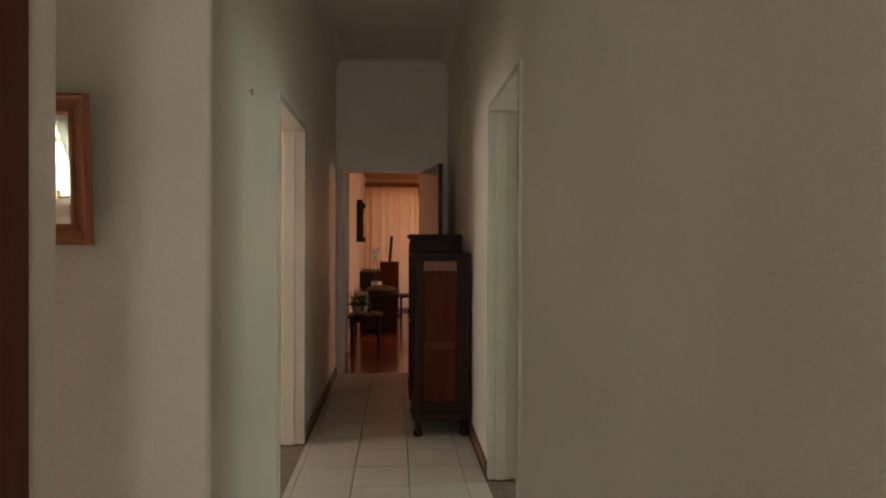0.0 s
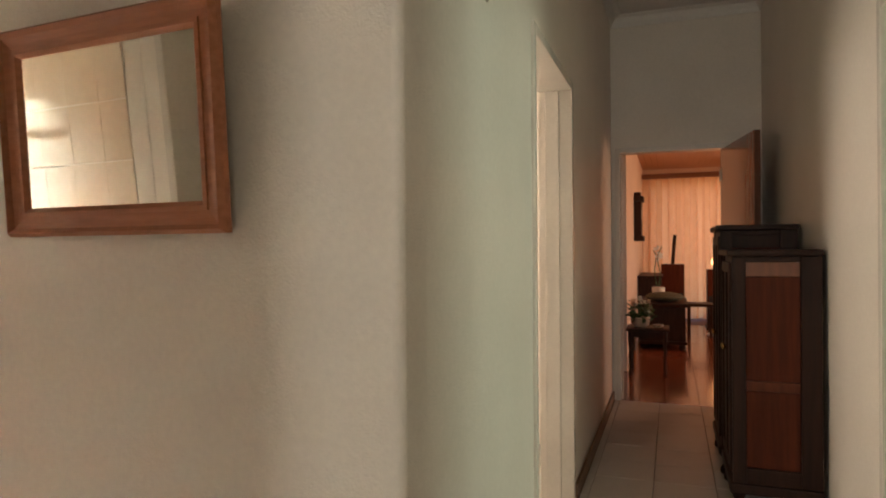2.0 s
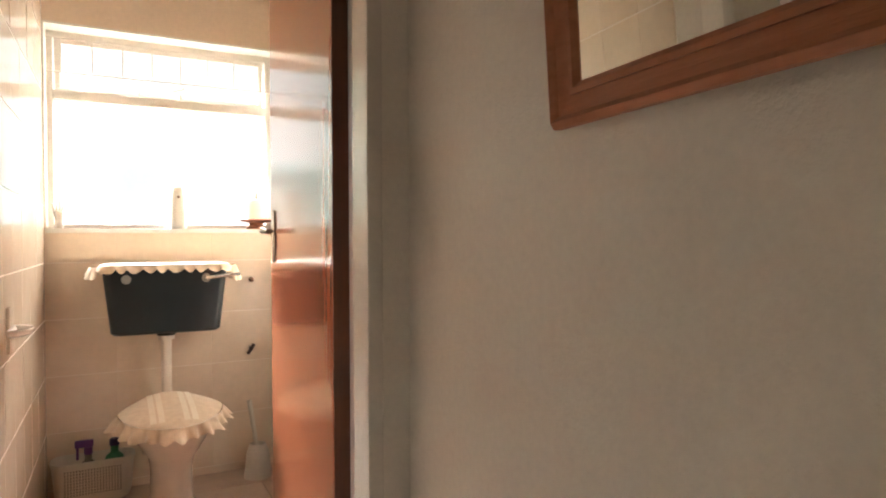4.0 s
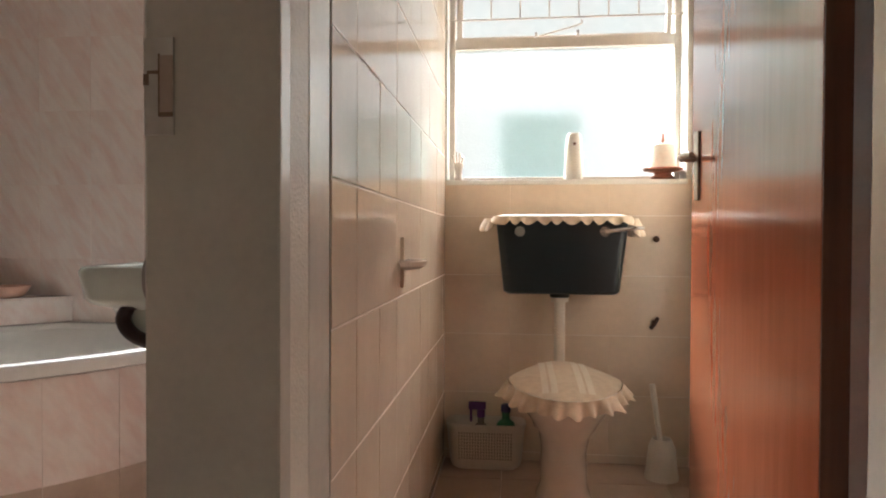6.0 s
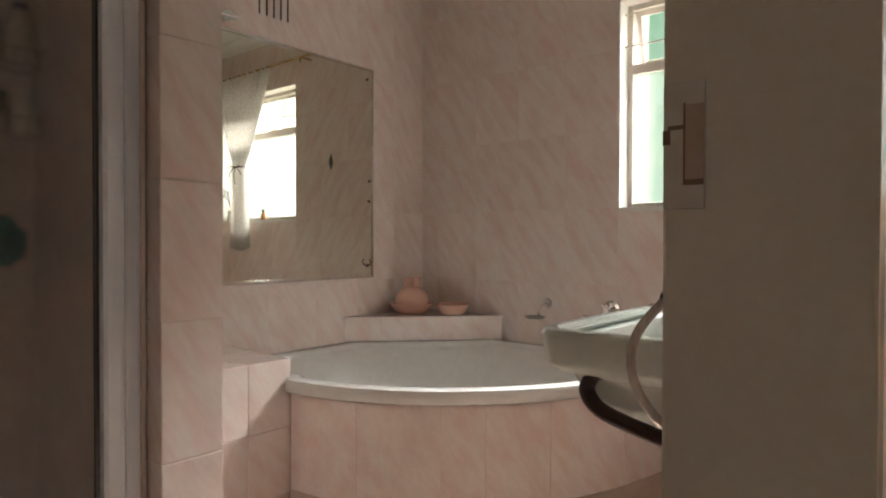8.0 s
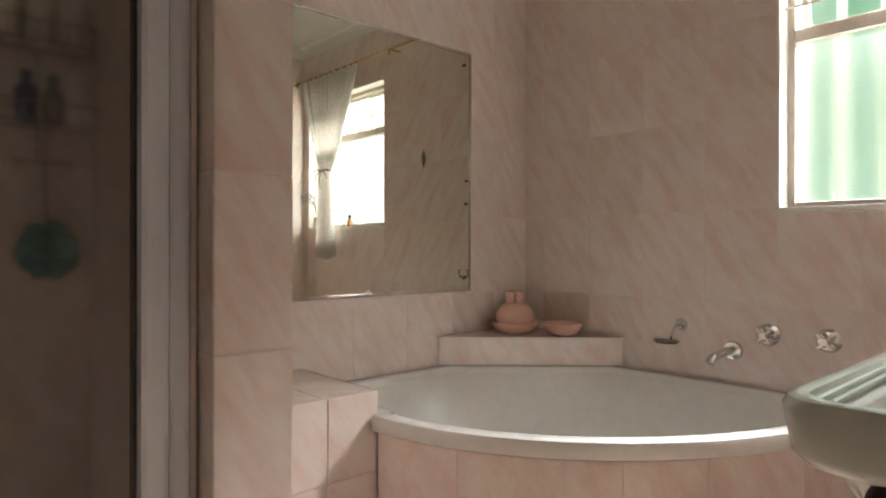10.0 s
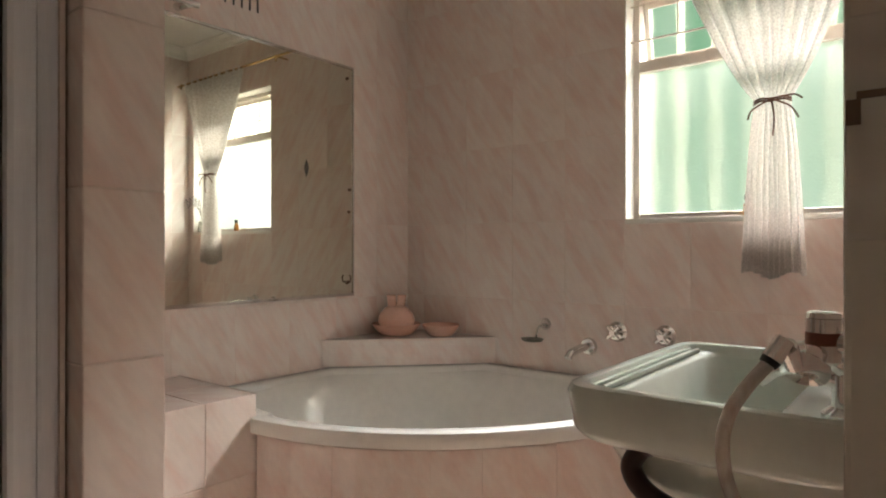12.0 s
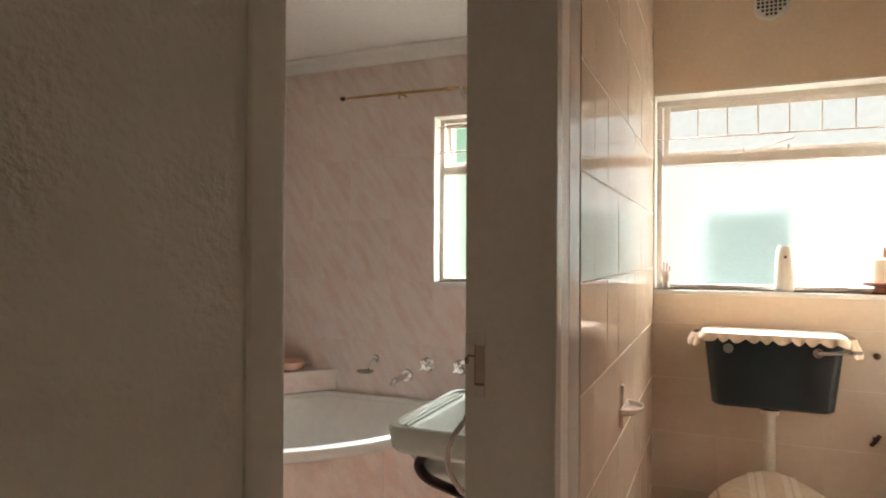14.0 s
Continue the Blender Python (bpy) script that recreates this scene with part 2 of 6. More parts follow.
LABEL_PAPER = mat("label_paper", (0.70, 0.62, 0.45), None, 0.6)
RED_PLASTIC = mat("red_plastic", (0.45, 0.05, 0.04), None, 0.35)
SHADE = glow("lamp_shade_glow", (1.0, 0.42, 0.13), 2.2)
GARDEN = outdoors("garden_backdrop", (0.30, 0.60, 0.34), (0.66, 0.88, 0.62), 0.58, 1.5, (1, 3.0, 0.25))
YARD = outdoors("yard_backdrop", (0.98, 0.95, 0.86), (1.0, 0.93, 0.83), 0.62, 1.4, (1, 2.6, 0.22))

MIRROR = bpy.data.materials.new("silvered_mirror")
MIRROR.use_nodes = True
_p = MIRROR.node_tree.nodes["Principled BSDF"]
_p.inputs["Base Color"].default_value = (0.78, 0.79, 0.70, 1)
_p.inputs["Metallic"].default_value, _p.inputs["Roughness"].default_value = 1.0, 0.015

FROSTED = mat("frosted_glass", (0.96, 0.98, 0.95), (0.92, 0.95, 0.92), 0.42, scale=30, fine=200, trans=1.0, ior=1.25, bump=0.0012, bump_scale=150)
VENT_GLASS = mat("vent_glass", (0.96, 0.98, 0.95), (0.92, 0.95, 0.92), 0.2, scale=30, fine=200, trans=1.0, ior=1.15)
SHOWER_GLASS = mat("shower_glass", (0.97, 0.96, 0.93), (0.95, 0.94, 0.91), 0.2, scale=4, fine=60, trans=0.95, ior=1.12)
CLEAR_PLASTIC = mat("clear_plastic", (0.75, 0.70, 0.62), None, 0.25, trans=0.7, ior=1.2)


def lace_material():
    m = mat("white_lace", (0.74, 0.69, 0.64), (0.68, 0.62, 0.57), 0.8, scale=60, fine=300)
    t = m.node_tree
    N, L = t.nodes, t.links
    p = N["Principled BSDF"]
    co, v, r = N.new("ShaderNodeTexCoord"), N.new("ShaderNodeTexVoronoi"), N.new("ShaderNodeMapRange")
    v.inputs["Scale"].default_value = 130
    r.inputs["From Min"].default_value, r.inputs["From Max"].default_value = 0.25, 0.75
    r.inputs["To Min"].default_value, r.inputs["To Max"].default_value = 0.94, 0.70
    L.new(co.outputs["Object"], v.inputs["Vector"])
    L.new(v.outputs["Distance"], r.inputs["Value"])
    thin, tl, mix, clear = N.new("ShaderNodeMixShader"), N.new("ShaderNodeBsdfTranslucent"), N.new("ShaderNodeMixShader"), N.new("ShaderNodeBsdfTransparent")
    tl.inputs["Color"].default_value = (0.62, 0.58, 0.54, 1)
    thin.inputs[0].default_value = 0.22
    L.new(p.outputs[0], thin.inputs[1])
    L.new(tl.outputs[0], thin.inputs[2])
    L.new(r.outputs[0], mix.inputs[0])
    L.new(clear.outputs[0], mix.inputs[1])
    L.new(thin.outputs[0], mix.inputs[2])
    L.new(mix.outputs[0], N["Material Output"].inputs["Surface"])
    return m


LACE = lace_material()


def backlit(m, colour, share):
    t = m.node_tree
    tl, mix = t.nodes.new("ShaderNodeBsdfTranslucent"), t.nodes.new("ShaderNodeMixShader")
    tl.inputs["Color"].default_value = (*colour, 1)
    mix.inputs[0].default_value = share
    t.links.new(t.nodes["Principled BSDF"].outputs[0], mix.inputs[1])
    t.links.new(tl.outputs[0], mix.inputs[2])
    t.links.new(mix.outputs[0], t.nodes["Material Output"].inputs["Surface"])


backlit(CURTAIN, (0.9, 0.55, 0.28), 0.5)


# ---- building helpers ----
def box(bm, x0, x1, y0, y1, z0, z1, bevel=0.0, m=None):
    place = Matrix.Translation(((x0 + x1) / 2, (y0 + y1) / 2, (z0 + z1) / 2)) @ Matrix.Diagonal((abs(x1 - x0), abs(y1 - y0), abs(z1 - z0), 1))
    vs = bmesh.ops.create_cube(bm, size=1, matrix=place)["verts"]
    if bevel:
        es = list({e for v in vs for e in v.link_edges})
        got = bmesh.ops.bevel(bm, geom=es, offset=bevel, segments=2, affect="EDGES", profile=0.6)
        vs = list({v for f in got["faces"] for v in f.verts} | {v for v in vs if v.is_valid})
    if m is not None:
        bmesh.ops.transform(bm, matrix=m, verts=vs)
    return vs


def rod(bm, a, b, r0, r1=None, seg=14):
    a, b = Vector(a), Vector(b)
    r1 = r0 if r1 is None else r1
    turn = (b - a).to_track_quat("Z", "Y").to_matrix().to_4x4()
    bmesh.ops.create_cone(bm, cap_ends=True, segments=seg, radius1=r0, radius2=r1, depth=(b - a).length,
                          matrix=Matrix.Translation((a + b) / 2) @ turn)


def ball(bm, c, r, squash=(1, 1, 1), seg=16):
    bmesh.ops.create_uvsphere(bm, u_segments=seg, v_segments=seg // 2 + 2, radius=r, matrix=Matrix.Translation(c) @ Matrix.Diagonal((*squash, 1)))


def skin(bm, loops, closed=True, caps=(True, True)):
    """Joins rings of equally many points by quads."""
    rings = [[bm.verts.new(p) for p in loop] for loop in loops]
    for a, b in zip(rings, rings[1:]):
        n = len(a)
        for i in range(n if closed else n - 1):
            j = (i + 1) % n
            bm.faces.new((a[i], a[j], b[j], b[i]))
    if caps[0]:
        bm.faces.new(rings[0][::-1])
    if caps[1]:
        bm.faces.new(rings[-1])
    return rings


def lathe(bm, c, profile, seg=24, squash=(1, 1), caps=(True, True)):
    loops = [[(c[0] + r * squash[0] * math.cos(2 * math.pi * k / seg), c[1] + r * squash[1] * math.sin(2 * math.pi * k / seg), c[2] + z)
              for k in range(seg)] for r, z in profile]
    skin(bm, loops, True, caps)


def sweep(bm, pts, rx, ry=None, seg=10, smooth=6):
    """A bar or hose along a smooth line through the points; ry other than rx makes it flat."""
    ry = rx if ry is None else ry
    P = [Vector(p) for p in pts]
    line = []
    for i in range(len(P) - 1):
        a, b, c, d = P[max(i - 1, 0)], P[i], P[i + 1], P[min(i + 2, len(P) - 1)]
        for k in range(smooth):
            t = k / smooth
            line.append(0.5 * (2 * b + (c - a) * t + (2 * a - 5 * b + 4 * c - d) * t * t + (3 * b - a - 3 * c + d) * t ** 3))
    line.append(P[-1])
    loops = []
    ref = Vector((1, 0, 0))
    for i, p in enumerate(line):
        way = (line[min(i + 1, len(line) - 1)] - line[max(i - 1, 0)]).normalized()
        side = ref - way * ref.dot(way)
        side = side.normalized() if side.length > 0.05 else way.orthogonal().normalized()
        up = way.cross(side)
        loops.append([p + side * rx * math.cos(2 * math.pi * k / seg) + up * ry * math.sin(2 * math.pi * k / seg) for k in range(seg)])
    skin(bm, loops)


def part(name, bm, material, parent=None, label="", smooth=False):
    """One mesh from bm; its points are given in the world and kept relative to its thing's base."""
    bmesh.ops.recalc_face_normals(bm, faces=bm.faces)
    me = bpy.data.meshes.new(name)
    bm.to_mesh(me)
    bm.free()
    for poly in me.polygons:
        poly.use_smooth = smooth
    if smooth:
        me.set_sharp_from_angle(angle=radians(40))
    me.materials.append(material)
    ob = new(name, me)
    if parent is not None:
        top = parent
        while top.parent is not None:
            top = top.parent
        me.transform(Matrix.Translation(-top.location))
        ob.parent = parent
    if label:
        ob["label"] = label
    return ob


def thing(name, at, label, category, group="", kind=""):
    ob = new(name)
    ob.location = at
    ob.empty_display_size = 0.1
    return tagged(ob, label, category, group, kind)


def boxes(*rows, bevel=0.0):
    bm = bmesh.new()
    for r in rows:
        box(bm, *r, bevel=bevel)
    return bm


def solid_wall(name, x0, x1, y0, y1, z0, z1, material, holes=(), axis="x"):
    """A wall with thickness; axis is its normal; holes are (a0, a1, z0, z1) along its length."""
    a0, a1 = (y0, y1) if axis == "x" else (x0, x1)
    aa = sorted({a0, a1, *(h[0] for h in holes), *(h[1] for h in holes)})
    zz = sorted({z0, z1, *(h[2] for h in holes), *(h[3] for h in holes)})
    verts, faces, seen = [], [], {}

    def vert(i, j, k):
        key = (i, j, k)
        if key not in seen:
            seen[key] = len(verts)
            c = (x0, x1)[k] if axis == "x" else (y0, y1)[k]
            verts.append((c, aa[i], zz[j]) if axis == "x" else (aa[i], c, zz[j]))
        return seen[key]

    def full(i, j):
        if not (0 <= i < len(aa) - 1 and 0 <= j < len(zz) - 1):
            return False
        ma, mz = (aa[i] + aa[i + 1]) / 2, (zz[j] + zz[j + 1]) / 2
        return not any(h[0] < ma < h[1] and h[2] < mz < h[3] for h in holes)

    for i in range(len(aa) - 1):
        for j in range(len(zz) - 1):
            if not full(i, j):
                continue
            for k in (0, 1):
                faces.append([vert(i, j, k), vert(i + 1, j, k), vert(i + 1, j + 1, k), vert(i, j + 1, k)])
            for di, dj, e in ((-1, 0, ((i, j), (i, j + 1))), (1, 0, ((i + 1, j), (i + 1, j + 1))), (0, -1, ((i, j), (i + 1, j))), (0, 1, ((i, j + 1), (i + 1, j + 1)))):
                if not full(i + di, j + dj):
                    (p, q), (r, s) = e
                    faces.append([vert(p, q, 0), vert(r, s, 0), vert(r, s, 1), vert(p, q, 1)])
    me = bpy.data.meshes.new(name)
    me.from_pydata(verts, [], faces)
    bm = bmesh.new()
    bm.from_mesh(me)
    bmesh.ops.recalc_face_normals(bm, faces=bm.faces)
    bm.to_mesh(me)
    bm.free()
    me.materials.append(material)
    return tagged(new(name, me), kind="structure")


TILE_MESHES = {}


def tile_mesh(w, h, material, thick, name="tile"):
    key = (round(w, 3), round(h, 3), material.name, name)
    if key not in TILE_MESHES:
        b = min(0.0016, w / 4, h / 4)
        v = [(-w / 2, -h / 2, 0), (w / 2, -h / 2, 0), (w / 2, h / 2, 0), (-w / 2, h / 2, 0),
             (-w / 2, -h / 2, thick * 0.6), (w / 2, -h / 2, thick * 0.6), (w / 2, h / 2, thick * 0.6), (-w / 2, h / 2, thick * 0.6),
             (-w / 2 + b, -h / 2 + b, thick), (w / 2 - b, -h / 2 + b, thick), (w / 2 - b, h / 2 - b, thick), (-w / 2 + b, h / 2 - b, thick)]
        f = [(8, 9, 10, 11)] + [(i, (i + 1) % 4, (i + 1) % 4 + 4, i + 4) for i in range(4)] + [(i + 4, (i + 1) % 4 + 4, (i + 1) % 4 + 8, i + 8) for i in range(4)]
        me = bpy.data.meshes.new(name)
        me.from_pydata(v, [], f)
        me.materials.append(material)
        TILE_MESHES[key] = me
    return TILE_MESHES[key]


def tiling(parent, origin, u, v, us, vs, material, gap=0.0028, gapu=None, thick=0.003, holes=(), name="tile"):
    """Tiles on a plane: origin and the unit ways u and v; us and vs are the joints; holes (u0, u1, v0, v1) stay free."""
    o, u, v = Vector(origin) - parent.location, Vector(u).normalized(), Vector(v).normalized()
    n = u.cross(v)
    turn = Matrix((u, v, n)).transposed().to_4x4()

    def cut(cells, h):
        out = []
        for a, b, c, d in cells:
            if h[0] >= b or h[1] <= a or h[2] >= d or h[3] <= c:
                out.append((a, b, c, d))
                continue
            if h[0] > a:
                out.append((a, h[0], c, d))
            if h[1] < b:
                out.append((h[1], b, c, d))
            lo, hi = max(a, h[0]), min(b, h[1])
            if h[2] > c:
                out.append((lo, hi, c, h[2]))
            if h[3] < d:
                out.append((lo, hi, h[3], d))
        return out

    for a, b in zip(us, us[1:]):
        for c, d in zip(vs, vs[1:]):
            cells = [(a, b, c, d)]
            for h in holes:
                cells = cut(cells, h)
            for p, q, r, s in cells:
                if q - p < 0.012 or s - r < 0.012:
                    continue
                ob = new(name, tile_mesh(q - p - (gap if gapu is None else gapu), s - r - gap, material, thick, name))
                ob.parent = parent
                wob = random.uniform(-0.0006, 0.0006)
                tilt = Matrix.Rotation(random.uniform(-0.0035, 0.0035), 4, "X") @ Matrix.Rotation(random.uniform(-0.0035, 0.0035), 4, "Y")
                ob.matrix_basis = Matrix.Translation(o + u * (p + q) / 2 + v * (r + s) / 2 + n * wob) @ turn @ tilt


def joints(a, b, first, step):
    """Joints from a to b, one of them at first."""
    k = math.ceil((a - first) / step + 1e-6)
    out = [a]
    x = first + k * step
    while x < b - 0.008:
        if x > a + 0.008:
            out.append(x)
        x += step
    return out + [b]


# ---- structure: hall and lobby ----
HW, HE, HEND, HC = -0.595, 0.515, 6.95, 3.12      # hall: west, east, end, ceiling
LS, LN, SWX = 1.735, 2.655, -0.60                 # lobby: south and north faces, south-west corner
WF, WB = -2.17, -2.27                            # wall in front of the toilet: front and back
DH = 2.05                                         # door openings

floor_hall = tagged(part("floor_hall", boxes((-2.17, 0.72, -1.6, 7.06, -0.12, -0.006)), DARK_GROUT), kind="structure")
solid_wall("wall_hall_west", HW - 0.14, HW, LN + 0.12, HEND, 0, HC, PLASTER, [(3.80, 4.735, 0, DH)])
solid_wall("wall_hall_east", HE, HE + 0.14, -1.6, HEND, 0, HC, PLASTER, [(3.147, 4.05, 0, DH)])
solid_wall("wall_hall_end", HW - 0.14, HE + 0.14, HEND, HEND + 0.11, 0, HC, PLASTER, [(-0.566, 0.285, 0, DH)], axis="y")
solid_wall("wall_lobby_north", WB, HW - 0.02, LN, LN + 0.12, 0, HC, PLASTER, axis="y")
bm = bmesh.new()
_round = [(HW - 0.02 + 0.02 * math.sin(a * math.pi / 16), LN + 0.02 - 0.02 * math.cos(a * math.pi / 16)) for a in range(9)] + [(HW, LN + 0.12), (HW - 0.02, LN + 0.12)]
skin(bm, [[(x, y, z) for x, y in _round] for z in (0, HC)])
tagged(part("wall_lobby_corner", bm, PLASTER, smooth=False), kind="structure")
solid_wall("wall_lobby_south", -2.087, SWX, 1.571, LS, 0, HC, PLASTER, [(-2.087, -1.213, 0, DH)], axis="y")
solid_wall("wall_toilet_front", WB, WF, 1.571, LN, 0, HC, PLASTER, [(1.697, 2.584, 0, DH)])
tagged(part("wall_bath_pier", boxes((WF, -2.087, 1.571, LS, 0, HC)), PLASTER), kind="structure")
solid_wall("wall_hall_south_west", SWX - 0.12, SWX, -1.6, 1.571, 0, HC, PLASTER, [(0.822, 1.648, 0, 2.02)])
solid_wall("wall_hall_south", SWX - 0.12, HE + 0.14, -1.72, -1.6, 0, HC, PLASTER, axis="y")
tagged(part("ceiling_hall", boxes((-2.34, 0.70, -1.75, 7.06, HC, HC + 0.1)), CEILING), kind="structure")

# coved cornice along the hall ceiling
bm = bmesh.new()
for (xa, ya), (xb, yb), (nx, ny) in (((HW, LN), (HW, HEND), (1, 0)), ((HE, -1.6), (HE, HEND), (-1, 0)), ((HW, HEND), (HE, HEND), (0, -1))):
    prof = [(0.004, -0.09), (0.012, -0.085), (0.02, -0.055), (0.045, -0.022), (0.08, -0.012), (0.085, -0.004), (0.004, -0.004)]
    skin(bm, [[(xa + nx * d, ya + ny * d, HC + z) for d, z in prof], [(xb + nx * d, yb + ny * d, HC + z) for d, z in prof]])
tagged(part("cornice_hall", bm, CEILING), kind="structure")

# brown timber skirting
for y0, y1, x0, x1 in ((4.78, HEND, HW + 0.002, HW + 0.016), (4.095, HEND, HE - 0.016, HE - 0.002), (-1.59, 3.135, HE - 0.016, HE - 0.002)):
    tagged(part("baseboard", boxes((x0, x1, y0, y1, 0.002, 0.075), bevel=0.004), SKIRT_WOOD), kind="structure")
tagged(part("baseboard", boxes((-2.13, HW - 0.01, LN - 0.015, LN - 0.002, 0.002, 0.075), bevel=0.004), SKIRT_WOOD), kind="structure")


def steel_frame(name, axis, face0, face1, a0, a1, top, stop_at, lip=0.035, proud=0.012, proud_hi=None, rebate=None):
    """A pressed-steel door frame: jambs and head that wrap the wall, with lips on both faces and a stop."""
    bm = bmesh.new()

    def bar(c0, c1, b0, b1, z0, z1):
        if axis == "x":
            box(bm, c0, c1, b0, b1, z0, z1, 0.004)
        else:
            box(bm, b0, b1, c0, c1, z0, z1, 0.004)
    lo, hi = min(face0, face1) - proud, max(face0, face1) + (proud if proud_hi is None else proud_hi)
    bar(lo, hi, a0 - lip, a0 + 0.004, 0, top + lip)
    bar(lo, hi, a1 - 0.004, a1 + lip, 0, top + lip)
    bar(lo, hi, a0 + 0.005, a1 - 0.005, top - 0.004, top + lip)
    if stop_at:
        bar(*stop_at, a0 + 0.0045, a0 + 0.018, 0, top - 0.005)
        bar(*stop_at, a1 - 0.018, a1 - 0.0045, 0, top - 0.005)
    if rebate:
        bar(rebate[0], rebate[1], a1 - rebate[2], a1 - 0.0045, 0, top - 0.005)
    return tagged(part(name, bm, FRAME_PAINT), kind="structure")


steel_frame("door_frame_1", "x", HW - 0.14, HW, 3.837, 4.70, 2.015, (HW - 0.12, HW - 0.05))
steel_frame("door_frame_2", "x", HE, HE + 0.14, 3.185, 4.01, 2.015, (HE + 0.03, HE + 0.09))
steel_frame("door_frame_3", "y", HEND, HEND + 0.11, -0.53, 0.25, 2.015, (HEND + 0.05, HEND + 0.1))
steel_frame("door_frame_toilet", "x", WB, WF, 1.732, 2.549, 2.015, None, proud=0.004)
steel_frame("door_frame_bath", "y", 1.571, LS, -2.052, -1.247, 2.015, None, proud_hi=0.003, rebate=(1.58, 1.70, 0.05))

# strike plate let into the bathroom jamb
strike = part("strike_plate", boxes((-2.0478, -2.0445, 1.561, 1.6005, 1.045, 1.168), bevel=0.001), mat("worn_plate_zinc", (0.72, 0.68, 0.62), (0.62, 0.57, 0.51), 0.35, 0.15, scale=30, fine=120))
tagged(strike, "painted steel strike plate in the door jamb", "strike plate")
part("keyhole_recess", boxes((-2.0443, -2.0435, 1.5825, 1.600, 1.07, 1.145)), mat("slot_paint", (0.58, 0.46, 0.38), (0.50, 0.38, 0.31), 0.5), strike, "worn brown slot for the bolt")
# thin dark bars draw the shade along the edges of the slot
part("slot_edge", boxes((-2.0443, -2.043, 1.5808, 1.5823, 1.068, 1.147), (-2.0443, -2.043, 1.5825, 1.600, 1.068, 1.0735), (-2.0443, -2.043, 1.566, 1.5806, 1.122, 1.126), (-2.0443, -2.043, 1.561, 1.568, 1.108, 1.1218)), mat("slot_shade_paint", (0.26, 0.17, 0.12), None, 0.6), strike, "dark lines for the shade at the slot's edges")


def leaf(name, hinge, angle, width, label, swing=1, thick=0.04, height=2.0, handle_z=1.12, both=True, veneer=None):
    """A flush door leaf hung at hinge = (x, y); angle: the way it points, degrees from +x."""
    m = Matrix.Translation((hinge[0], hinge[1], 0)) @ Matrix.Rotation(radians(angle), 4, "Z")
    root = thing(name, (hinge[0], hinge[1], 0.0), label, "door")
    t = thick / 2

    def add(pname, bm, material, lab="", smooth=False, par=None):
        bmesh.ops.transform(bm, matrix=m, verts=bm.verts)
        return part(pname, bm, material, par or root, lab, smooth)
    add("panel", boxes((0.004, width - 0.004, -t, t, 0.008, height), bevel=0.0012), veneer or DOOR_WOOD)
    add("hinge_edge", boxes((0.0, 0.0035, -t + 0.001, t - 0.001, 0.008, height)), EDGE_WOOD, "dark bare edge of the leaf")
    add("lock_edge", boxes((width - 0.0035, width, -t + 0.001, t - 0.001, 0.008, height)), EDGE_WOOD, "dark bare edge of the leaf")
    for z in (0.25, 1.80):
        bm = bmesh.new()
        rod(bm, (-0.004, -swing * (t + 0.004), z - 0.045), (-0.004, -swing * (t + 0.004), z + 0.045), 0.007)
        box(bm, -0.003, 0.03, -swing * (t + 0.002), -swing * (t + 0.0002), z - 0.045, z + 0.045)
        add("hinge", bm, WHITE_PAINT, "cream painted butt hinge")
    for s in ((1, -1) if both else (swing,)):
        bm = bmesh.new()
        x = width - 0.065
        box(bm, x - 0.018, x + 0.018, s * (t + 0.0005), s * (t + 0.006), handle_z - 0.115, handle_z + 0.075, 0.002)
        plate = add("back_plate", bm, STEEL, "slim steel handle plate")
        bm = bmesh.new()
        rod(bm, (x, s * (t + 0.005), handle_z), (x, s * (t + 0.05), handle_z), 0.009)
        sweep(bm, [(x + 0.006, s * (t + 0.045), handle_z), (x - 0.03, s * (t + 0.048), handle_z + 0.003), (x - 0.07, s * (t + 0.047), handle_z), (x - 0.105, s * (t + 0.042), handle_z - 0.004)], 0.011, 0.008)
        add("lever", bm, STEEL, "steel lever handle", True, plate)
    return root


leaf("door_toilet", (-2.375, 2.549), 179.2, 0.80, "open glossy red-brown varnished door against the toilet wall", swing=-1, thick=0.046, handle_z=1.14)
leaf("door_lounge", (0.248, HEND - 0.01), -80, 0.82, "open brown varnished door at the end of the hall", swing=1)
leaf("door_east_room", (HE + 0.165, 3.985), 8, 0.76, "open red-brown varnished door of the side room", swing=1)
leaf("door_cupboard", (SWX - 0.012, 0.83), 90, 0.81, "closed dark brown wooden door in the hall wall", swing=1, both=False, veneer=mat("dark_door_veneer", (0.13, 0.035, 0.018), (0.09, 0.024, 0.012), 0.35, scale=5, fine=24, stretch=(9, 9, 0.5), spec=0.3))

# nail left in the plaster
bm = bmesh.new()
rod(bm, (HW, 3.18, 1.90), (HW + 0.018, 3.18, 1.905), 0.0025)
box(bm, HW + 0.012, HW + 0.018, 3.176, 3.184, 1.885, 1.91)
tagged(part("picture_nail", bm, STEEL), "small steel picture nail in the bare plaster wall", "nail")

